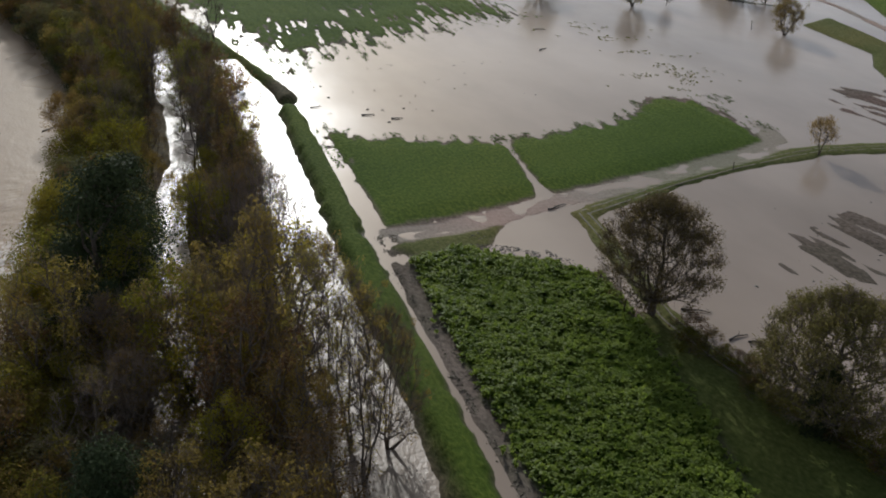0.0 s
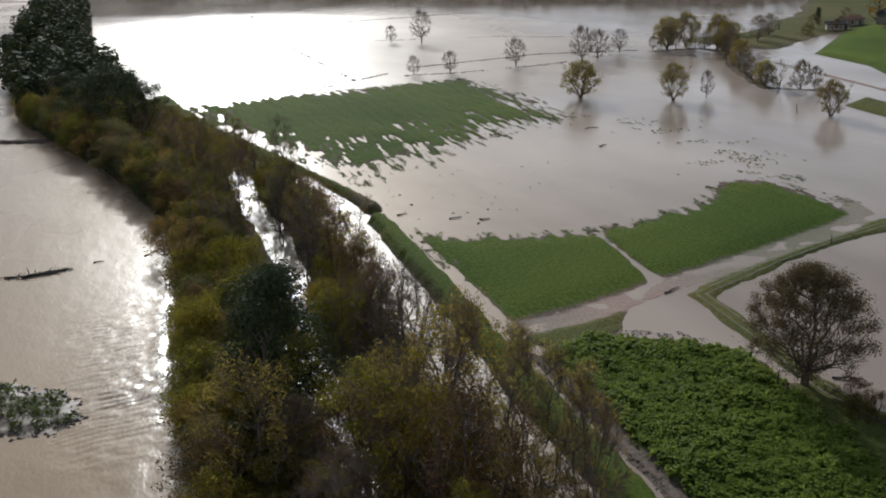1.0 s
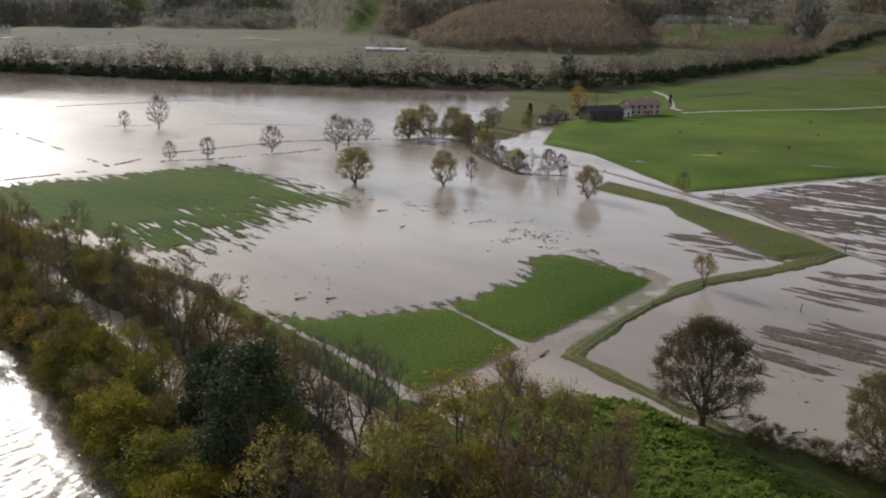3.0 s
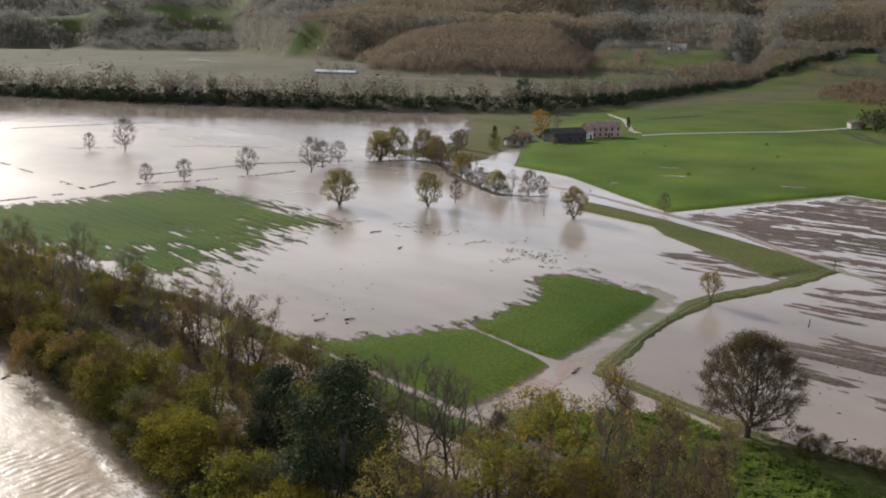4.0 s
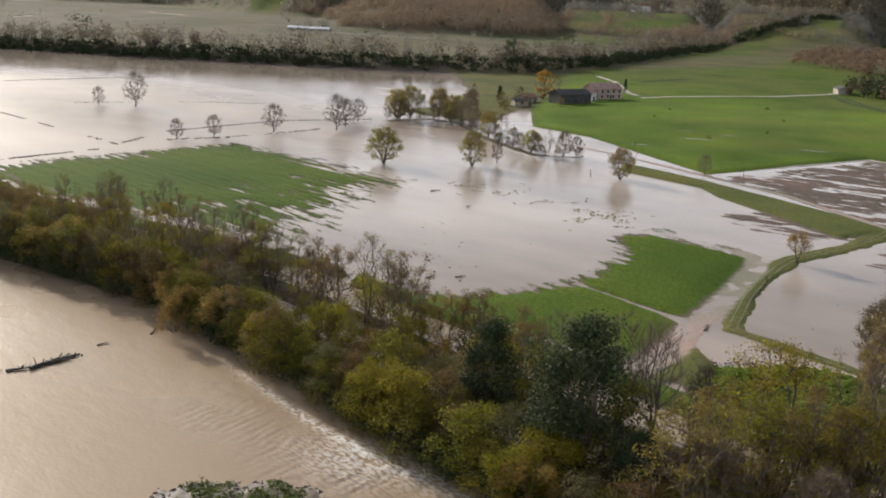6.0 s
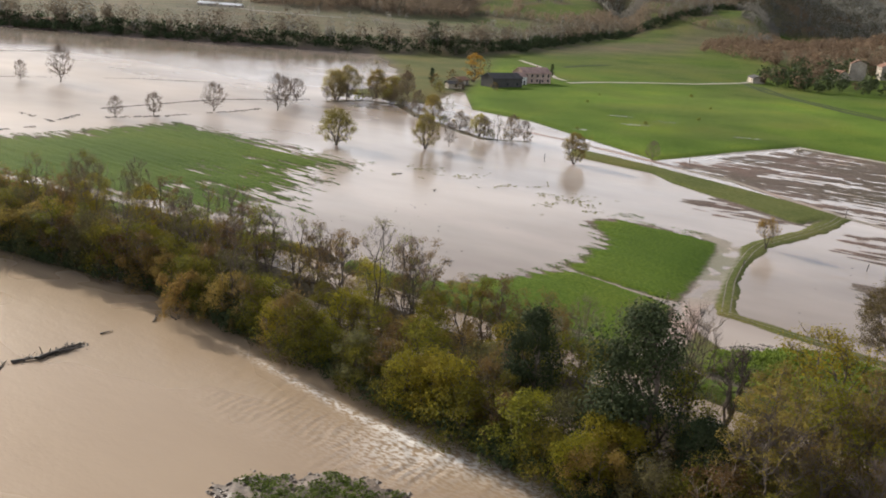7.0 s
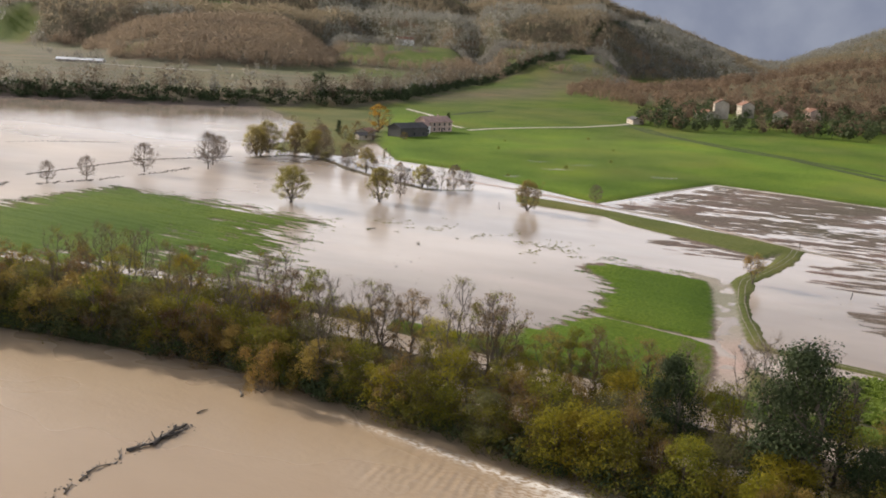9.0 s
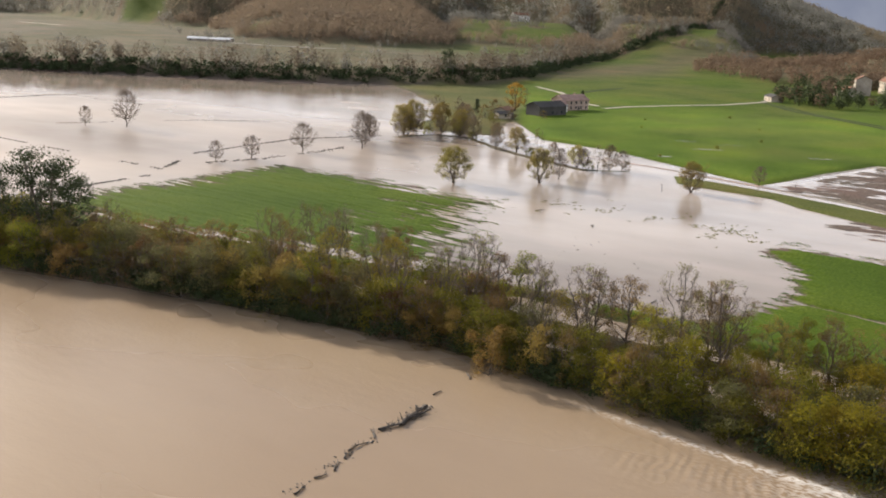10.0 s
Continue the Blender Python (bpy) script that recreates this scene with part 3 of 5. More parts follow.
    up = hills(x, y)
    z = z + up
    wood = smoothstep(1, 5, up)
    open_ = clearing(*bearing(x, y), x, y)
    lane = x * 0.83 - y * 0.56
    strip = smoothstep(-0.12, 0.12, wobble(lane, (x * 0.56 + y * 0.83) * 0.12, 46, 70, 2))
    dark = smoothstep(0.05, 0.3, wobble(lane * 0.6, (x * 0.56 + y * 0.83) * 0.2, 60, 71, 2))
    far_field, east = smoothstep(0, 10, d), smoothstep(420, 620, x - 0.25 * y)
    dry = np.maximum(dry * (1 - far_field), far_field * (0.12 + 0.32 * strip))
    g = np.maximum(g * (1 - far_field), far_field * (0.05 + 0.14 * (1 - strip) + 0.55 * east))
    gr = np.maximum(gr, 0.10 * smoothstep(14, 30, d) * (1 - wood) * (1 - dark))
    g, dry = np.maximum(g, wood * open_), np.maximum(dry, (0.35 + 0.3 * strip) * wood * open_)
    lit = np.maximum(lit, np.maximum(0.95 * wood * (1 - open_), smoothstep(-6, 2, d) * smoothstep(26, 14, d)))
    if not cover:
        return z
    return z, g, gr, dry, lit, lush


def spread(bands, out_lo, out_hi, grow=1.12):
    """Grid lines: bands of (from, to, step), then ever wider steps outwards."""
    core = []
    for lo, hi, step in bands:
        core += list(np.arange(lo, hi - step * 0.01, step))
    core.append(bands[-1][1])
    a, s = core[-1], bands[-1][2]
    while a < out_hi:
        s = min(s * grow, 19 if a < 2500 else 70)
        a += s
        core.append(a)
    a, s, left = core[0], bands[0][2], []
    while a > out_lo:
        s = min(s * grow, 150)
        a -= s
        left.append(a)
    return np.array(left[::-1] + core)


def grid_faces(nx, ny):
    i = np.arange(nx * ny).reshape(ny, nx)
    return np.stack([i[:-1, :-1], i[:-1, 1:], i[1:, 1:], i[1:, :-1]], -1).reshape(-1, 4)


def build_ground():
    xs, ys = spread([(-14, 150, 0.52), (150, 255, 0.9)], -2500, 4500), spread([(45, 225, 0.85), (225, 300, 1.0)], -2000, 4300)
    gx, gy = np.meshgrid(xs, ys)
    z, g, gr, dry, lit, lush = levels(gx, gy, True)
    me = mesh_of("ground", np.stack([gx, gy, z], -1).reshape(-1, 3), grid_faces(len(xs), len(ys)), MAT_GROUND, True)
    for name, cols in (("cover", (g, gr, dry)), ("cover_more", (lit, lush, 0 * lit))):
        at = me.color_attributes.new(name, "FLOAT_COLOR", "POINT")
        at.data.foreach_set("color", np.stack([*cols, np.ones_like(g)], -1).astype(np.float32).ravel())
    return tagged(new("ground", me), "half-flooded valley floor of green fields, mud and tracks", "ground", kind="structure")


ground = build_ground()


def build_water():
    ys = np.array([-2000, -600, -200, 0, 60, 100, 128, 145, 166, 192, 223, 280, 360, 470, 700, 1000, 1600], float)
    mid = np.interp(ys, RIVER_Y, RIVER_X) + 2.6
    seam_y = np.array([-2000, -60, 0, 30, 55, 91, 135, 155, 163, 180, 203, 248, 285, 308, 340, 470, 1600], float)
    seam = np.interp(seam_y, seam_y, [10, 10, 17, 20.3, 22.4, 24, 25.3, 26, 26, 23.6, 19, 9.5, 4, 1, -12, -28, -40])
    rows = np.unique(np.concatenate([ys, seam_y]))
    for name, mat, label in (("flood_water", MAT_FLOOD, "pale brown flood water standing on the fields"), ("channel_water", MAT_CHANNEL, "rippled brown water between the trees of the wood")):
        v, f = [], []
        for k, y in enumerate(rows):
            inner, east_ = np.interp(y, ys, mid), np.interp(y, seam_y, seam)
            v += [(east_, y, 0), (900, y, 0)] if mat is MAT_FLOOD else [(inner, y, 0), (east_, y, 0)]
            if k:
                f.append([2 * k - 2, 2 * k - 1, 2 * k + 1, 2 * k])
        tagged(new(name, mesh_of(name, v, f, mat)), label, "water", kind="structure")
    # the river's skin follows its bank; it heaves where it runs over the shoal
    across = np.concatenate([np.arange(0, 46, 0.42), np.geomspace(46, 420, 26)])
    down = spread([(62, 88, 0.5), (88, 138, 0.25), (138, 215, 0.6)], -2000, 1600)
    gx, gy = np.meshgrid(-across, down)
    gx = gx + np.interp(gy, RIVER_Y, RIVER_X) + 2.6
    off = np.interp(gy, RIVER_Y, RIVER_X) - gx
    riffle = np.exp(-((gx + 17.5 - 0.05 * (gy - 120)) / 5.2) ** 2) * smoothstep(138, 122, gy) * smoothstep(84, 108, gy) * (0.55 + 0.45 * smoothstep(-0.4, 0.3, wobble(gx, gy, 7, 86, 2)))
    boil = np.exp(-((gx + 14.5) / 4.2) ** 2 - ((gy - 107.5) / 6.0) ** 2) + 0.8 * np.exp(-((gx + 11.5) / 2.5) ** 2) * smoothstep(108, 100, gy) * smoothstep(50, 75, gy)
    lip = np.exp(-((gx - np.interp(gy, [104, 116, 122, 130, 140], [-12.6, -12.6, -11.8, -11.0, -9.8])) / 0.7) ** 2) * smoothstep(146, 126, gy) * smoothstep(98, 106, gy)
    mild = np.exp(-((off - 7) / 7.0) ** 2) * smoothstep(150, 128, gy) * smoothstep(60, 90, gy)
    crest = np.sin((gy - 0.22 * gx) * 2 * np.pi / 1.15 + 7.0 * wobble(gx, gy, 4, 80, 3)) * smoothstep(-0.55, 0.1, wobble(gx, gy, 4, 83, 2))
    z = riffle * 0.055 * crest + riffle * 0.075 * wobble(gx, gy, 1.1, 87, 2) + boil * (0.16 * wobble(gx, gy, 1.3, 81, 2) + 0.08) + 0.1 * lip * (0.6 + wobble(gx, gy, 1.2, 84, 1)) + mild * 0.045 * wobble(gx, gy, 1.6, 85, 2) + 0.012 * wobble(gx, gy, 3, 82, 2)
    foam = np.clip(0.62 * boil + 0.7 * lip + 0.10 * riffle, 0, 1)
    me = mesh_of("river_water", np.stack([gx, gy, z], -1).reshape(-1, 3), grid_faces(len(across), len(down))[:, ::-1], MAT_RIVER, True)
    me.attributes.new("foam", "FLOAT", "POINT").data.foreach_set("value", foam.astype(np.float32).ravel())
    tagged(new("river_water", me), "swollen brown river running beside a wooded bank", "water", kind="structure")


build_water()


def height(x, y):
    return float(levels(np.array([x], float), np.array([y], float))[0])


# ---- plants ----
def tubes(a, b, ra, rb, sides=5):
    """Tapered prisms from points a to points b; arrays of verts and quads."""
    a, b = np.asarray(a, float), np.asarray(b, float)
    d = b - a
    d /= np.linalg.norm(d, axis=1, keepdims=True) + 1e-9
    ref = np.where(np.abs(d[:, 2:]) < 0.9, [[0, 0, 1.0]], [[1.0, 0, 0]])
    u = np.cross(d, ref)
    u /= np.linalg.norm(u, axis=1, keepdims=True) + 1e-9
    w = np.cross(d, u)
    ang = np.arange(sides) * 2 * np.pi / sides
    ring = u[:, None] * np.cos(ang)[None, :, None] + w[:, None] * np.sin(ang)[None, :, None]
    v = np.concatenate([a[:, None] + ring * np.asarray(ra)[:, None, None], b[:, None] + ring * np.asarray(rb)[:, None, None]], 1)
    k = np.arange(sides)
    q = np.stack([k, (k + 1) % sides, sides + (k + 1) % sides, sides + k], -1)
    f = q[None] + (np.arange(len(a)) * 2 * sides)[:, None, None]
    return v.reshape(-1, 3), f.reshape(-1, 4)


def leaves(points, size, rng, centre=None):
    """One bent, pointed quad a point; where a centre is given the leaves face outwards and up."""
    n = len(points)
    p = np.asarray(points)
    face = rng.normal(size=(n, 3))
    if centre is not None:
        out = p - centre
        out /= np.linalg.norm(out, axis=1, keepdims=True) + 1e-9
        face = face * 0.36 + out + [0, 0, 0.25]
    face /= np.linalg.norm(face, axis=1, keepdims=True)
    u = np.cross(face, rng.normal(size=(n, 3)))
    u /= np.linalg.norm(u, axis=1, keepdims=True) + 1e-9
    w = np.cross(face, u)
    s = size * rng.uniform(0.55, 1.35, (n, 1))
    v = np.stack([p - u * s, p - w * s * 0.5 + face * s * 0.12, p + u * s, p + w * s * 0.5 - face * s * 0.12], 1)
    return v.reshape(-1, 3), np.arange(4 * n).reshape(-1, 4)


def limbs(rng, height_, radius, base, count, shape, stems=1, lean=(0, 0)):
    """Branch nodes that grow outwards from one or more stems: places, parents, girth, ends."""
    nodes, parent, length = [np.zeros(3)], [-1], [0.0]
    for s in range(stems):
        tilt = rng.normal(size=2) * (0.05 if stems == 1 else 0.16)
        last, steps = 0, 7
        top = height_ * rng.uniform(0.8, 0.94)
        for k in range(1, steps + 1):
            h = top * k / steps
            p = np.array([(tilt[0] + lean[0]) * h, (tilt[1] + lean[1]) * h, h])
            p[:2] += rng.normal(size=2) * 0.012 * height_
            nodes.append(p)
            parent.append(last)
            length.append(length[last] + np.linalg.norm(p - nodes[last]))
            last = len(nodes) - 1
    pts = []
    while len(pts) < count:
        t = rng.uniform(0, 1)
        r = radius * shape(t) * math.sqrt(rng.uniform(0.05, 1)) * rng.uniform(0.85, 1.1)
        a = rng.uniform(0, 2 * math.pi)
        h = base + (height_ - base) * t
        pts.append((r * math.cos(a) + lean[0] * h, r * math.sin(a) + lean[1] * h, h))
    pts.sort(key=lambda p: math.hypot(p[0], p[1]) + 0.5 * p[2])
    for p in pts:
        p = np.array(p)
        arr = np.array(nodes)
        d = np.linalg.norm(arr - p, axis=1)
        drop = np.maximum(arr[:, 2] - (p[2] - 0.30 * np.hypot(p[0] - arr[:, 0], p[1] - arr[:, 1])), 0)
        k = int(np.argmin(d + 0.22 * np.array(length) + 3.0 * drop))
        if d[k] > 0.32 * height_:
            mid = (nodes[k] + p) / 2 + rng.normal(size=3) * 0.04 * height_ * 0.4
            nodes.append(mid)
            parent.append(k)
            length.append(length[k] + d[k] / 2)
            k = len(nodes) - 1
        nodes.append(p)
        parent.append(k)
        length.append(length[k] + np.linalg.norm(p - nodes[k]))
    nodes, parent = np.array(nodes), np.array(parent)
    load = np.ones(len(nodes))
    order = np.argsort(-np.array(length))
    for k in order:
        if parent[k] >= 0:
            load[parent[k]] += load[k]
    ends = np.setdiff1d(np.arange(len(nodes)), parent)
    return nodes, parent, load, ends


def dome(t):
    return math.sqrt(max(0.0, 1 - (2 * t - 0.85) ** 2 / 1.35))


def cone(t):
    return max(0.15, 1.0 - 0.82 * abs(t - 0.28) / 0.72) ** 0.75 if t > 0.28 else 0.75 + 0.25 * t / 0.28


def column(t):
    return 0.35 + 0.65 * math.sin(math.pi * min(1, 0.12 + 0.86 * t)) ** 0.7


def plume(t):
    return max(0.12, 1.0 - abs(t - 0.42) * 1.35)


def make_tree(name, label, category, seed, tall, radius, base, count, shape, leaf_mat, leaf_count, leaf_size, twig_count, girth, stems=1, lean=(0, 0), scatter=0.9, twig_len=0.13, bark=None, twig_girth=0.024, clumps=0):
    rng = np.random.default_rng(seed)
    nodes, parent, load, ends = limbs(rng, tall, radius, base, count, shape, stems, lean)
    has = parent >= 0
    r = girth * (load / load[0]) ** 0.46
    r = np.maximum(r, 0.018)
    root = tagged(new(name), label, category)
    root.empty_display_size = 0.5
    big = has & (r > girth * 0.22)
    v1, f1 = tubes(nodes[parent[big]], nodes[big], r[parent[big]] * np.where(parent[big] == 0, 1.25, 0.92), r[big], 7)
    sm = has & ~big
    v2, f2 = tubes(nodes[parent[sm]], nodes[sm], np.minimum(r[parent[sm]], r[sm] * 1.7), r[sm] * 0.8, 4)
    part("trunk", mesh_of("trunk", np.concatenate([v1, v2]), np.concatenate([f1, f2 + len(v1)]), bark or MAT_BARK, True), root)
    heads = np.flatnonzero(has & (load <= 6))
    if twig_count:
        at = rng.choice(heads, twig_count)
        out = nodes[at] - np.array([lean[0] * tall * 0.5, lean[1] * tall * 0.5, base + (tall - base) * 0.3])
        out /= np.linalg.norm(out, axis=1, keepdims=True) + 1e-9
        d = out * 0.8 + rng.normal(size=out.shape) * 0.5 + [0, 0, 0.35]
        d /= np.linalg.norm(d, axis=1, keepdims=True)
        back = nodes[parent[at]]
        start = nodes[at] + (back - nodes[at]) * rng.uniform(0, 0.6, (twig_count, 1))
        ln = tall * twig_len * rng.uniform(0.5, 1.2, (twig_count, 1))
        v, f = tubes(start, start + d * ln, np.full(twig_count, twig_girth), np.full(twig_count, twig_girth * 0.4), 3)
        tagged(part("twig_growth", mesh_of("twig_growth", v, f, MAT_TWIG), root, "bare fine twigs"), kind="stuff")
        tips = start + d * ln * rng.uniform(0.2, 1, (twig_count, 1))
    else:
        tips = nodes[heads]
    if leaf_count:
        far = np.hypot(tips[:, 0], tips[:, 1]) / radius + tips[:, 2] / tall
        pick = tips[rng.choice(len(tips), clumps or max(24, leaf_count // 26), p=far / far.sum())]
        pick = pick[pick[:, 2] > 0.3]
        which = rng.integers(0, len(pick), leaf_count)
        way = rng.normal(size=(leaf_count, 3)) + [0, 0, 0.25]
        way /= np.linalg.norm(way, axis=1, keepdims=True)
        reach = scatter * rng.uniform(0.6, 1.35, len(pick))
        c = pick[which] + way * [1, 1, 0.75] * (reach[which] * rng.uniform(0.45, 1.0, leaf_count) ** 0.5)[:, None]
        ok = c[:, 2] > 0.15
        v, f = leaves(c[ok], leaf_size, rng, pick[which][ok] - [0, 0, scatter * 0.3])
        tagged(part("crown", mesh_of("crown", v, f, leaf_mat), root), kind="stuff")
    return root


HOLD = {}


def plant(proto, x, y, size=1.0, turn=0.0, wide=1.0, z=None, label="", group=""):
    """Stand a tree on the ground: the first one is the model itself, the others are copies."""
    z = max(height(x, y), -0.35) - 0.06 if z is None else z
    m = pose(x, y, z, 0, 0, turn) @ Matrix.Diagonal((size * wide, size * wide, size, 1))
    if proto.name in HOLD:
        ob = copy_thing(proto, m)
    else:
        HOLD[proto.name] = 1
        ob = proto
        LATER.append((proto, m))
    return tagged(ob, label, group=group)


LATER = []
WOOD = "trees of the flooded riverside wood"
shrub_olive = make_tree("shrub", "dense olive-green shrub on the river bank", "shrub", 1, 7.0, 3.3, 0.2, 90, dome, MAT_OLIVE, 4800, 0.118, 0, 0.12, 3, scatter=1.05)
shrub_grey = make_tree("shrub", "grey-green willow shrub on the river bank", "shrub", 2, 7.4, 3.4, 0.2, 90, dome, MAT_GREY, 4800, 0.118, 0, 0.12, 3, scatter=1.05)
shrub_yellow = make_tree("shrub", "yellowing shrub on the river bank", "shrub", 3, 7.0, 3.3, 0.2, 90, dome, MAT_YELLOW, 4800, 0.118, 0, 0.12, 3, scatter=1.05)
shrub_russet = make_tree("shrub", "brown half-bare shrub in the flooded wood", "shrub", 4, 6.4, 3.1, 0.2, 90, dome, MAT_RUSSET, 2600, 0.10, 220, 0.11, 4, scatter=0.7)
tree_olive = make_tree("tree", "tall olive-green poplar in the flooded wood", "tree", 5, 11.5, 3.4, 1.2, 120, plume, MAT_OLIVE, 4200, 0.12, 80, 0.22, 1, scatter=0.9)
tree_yellow = make_tree("tree", "tree with thinning yellow-green autumn leaves", "tree", 6, 13.5, 4.4, 2.4, 140, dome, MAT_YELLOW, 6500, 0.115, 400, 0.24, 3, scatter=0.95, twig_len=0.09, twig_girth=0.018)
tree_russet = make_tree("tree", "tree with brown withered leaves in the flooded wood", "tree", 7, 12.0, 3.6, 1.6, 130, dome, MAT_RUSSET, 4200, 0.105, 450, 0.22, 2, scatter=0.75, twig_len=0.1, twig_girth=0.018)
tree_dark = make_tree("tree", "dark evergreen tree with dense foliage", "tree", 8, 11.0, 3.7, 0.8, 140, cone, MAT_IVY, 15000, 0.125, 0, 0.28, 2, scatter=1.35, clumps=420)
tree_bare = make_tree("bare_tree", "slender leafless tree with reddish twigs", "tree", 9, 11.5, 3.2, 3.0, 120, dome, MAT_RUSSET, 120, 0.08, 900, 0.15, 2, scatter=0.4, twig_len=0.1, twig_girth=0.011)
tree_poplar = make_tree("poplar", "narrow half-bare poplar with olive-brown leaves", "tree", 10, 14.5, 1.8, 1.2, 170, column, MAT_GOLD, 3800, 0.085, 1300, 0.16, 3, scatter=0.5, twig_len=0.10, twig_girth=0.013)
oak = make_tree("oak", "broad round oak with thin olive-brown autumn crown", "tree", 11, 12.6, 6.2, 2.7, 900, dome, MAT_OAK, 34000, 0.09, 8000, 0.38, 1, scatter=0.75, twig_len=0.07, twig_girth=0.016, clumps=1500)
oak_ivied = make_tree("oak", "broad oak with olive-brown crown and ivy-clad trunk", "tree", 22, 12.4, 6.0, 2.7, 800, dome, MAT_OAK, 36000, 0.095, 7000, 0.42, 1, scatter=0.75, twig_len=0.07, twig_girth=0.016, clumps=1300)


def ivy_on(tree, tall, girth, count, seed):
    """A sleeve of ivy round the lower trunk."""
    rng = np.random.default_rng(seed)
    h, a = tall * rng.uniform(0, 1, count) ** 1.2, rng.uniform(0, 2 * np.pi, count)
    r = girth * (1.15 - 0.5 * h / tall) * rng.uniform(0.55, 1.1, count) * (1 + 0.25 * wobble(a * 2, h, 1.2, seed, 2))
    p = np.stack([r * np.cos(a), r * np.sin(a), h], -1)
    v, f = leaves(p, 0.12, rng, p * [0, 0, 1])
    tagged(part("ivy", mesh_of("ivy", v, f, MAT_IVY), tree, "dark green ivy round the trunk"), kind="stuff")


ivy_on(oak_ivied, 6.5, 1.5, 7000, 23)
field_bare = make_tree("field_tree", "small leafless tree standing in flood water", "tree", 12, 7.6, 2.9, 2.0, 150, dome, MAT_RUSSET, 80, 0.08, 2200, 0.14, 1, scatter=0.5, twig_len=0.14, twig_girth=0.010)
field_leaf = make_tree("field_tree", "round tree with yellow-brown leaves standing in flood water", "tree", 13, 10.0, 4.4, 1.7, 320, dome, MAT_GOLD, 14000, 0.105, 1400, 0.30, 3, scatter=0.85, twig_len=0.10, twig_girth=0.014, clumps=520)
field_gold = make_tree("orange_tree", "tree with bright orange autumn leaves beside the farm", "tree", 14, 11.0, 4.0, 1.5, 110, dome, MAT_ORANGE, 1900, 0.24, 0, 0.3, 1)
tree_gold = make_tree("tree", "tree with orange-brown autumn leaves in the flooded wood", "tree", 16, 13.5, 4.3, 2.0, 150, dome, MAT_AMBER, 5600, 0.108, 500, 0.23, 2, scatter=0.8, twig_len=0.09, twig_girth=0.018)
tree_thin = make_tree("slender_tree", "slender tree with sparse olive leaves over bare stems", "tree", 17, 13.6, 3.0, 3.6, 90, dome, MAT_OLIVE, 900, 0.085, 650, 0.13, 3, scatter=0.55, twig_len=0.09, twig_girth=0.010)
twiggy = make_tree("twiggy_tree", "rounded leafless tree with pale reddish twigs", "tree", 18, 10.0, 4.0, 1.6, 240, dome, MAT_AMBER, 2600, 0.085, 3600, 0.17, 3, scatter=0.5, twig_len=0.12, twig_girth=0.013)
shrub_gold = make_tree("shrub", "orange-yellow shrub on the river bank", "shrub", 19, 7.0, 3.2, 0.3, 90, dome, MAT_AMBER, 4400, 0.118, 60, 0.12, 3, scatter=0.95)
tree_round = make_tree("tree", "round dark evergreen tree above the river", "tree", 24, 11.0, 4.6, 0.8, 160, dome, MAT_IVY, 9000, 0.135, 0, 0.3, 2, scatter=1.1)
ivy_lean = make_tree("ivy_tree", "leaning ivy-covered tree with bare top", "tree", 15, 9.5, 2.2, 3.5, 70, plume, MAT_IVY, 700, 0.12, 500, 0.34, 2, (0.22, -0.1))


def scatter_points(rng, x0, x1, y0, y1, gap, keep, tries=4000):
    pts = []
    for _ in range(tries):
        x, y = rng.uniform(x0, x1), rng.uniform(y0, y1)
        if keep(x, y) and all((x - a) ** 2 + (y - b) ** 2 > gap * gap for a, b in pts[-260:]):
            pts.append((x, y))
    return pts


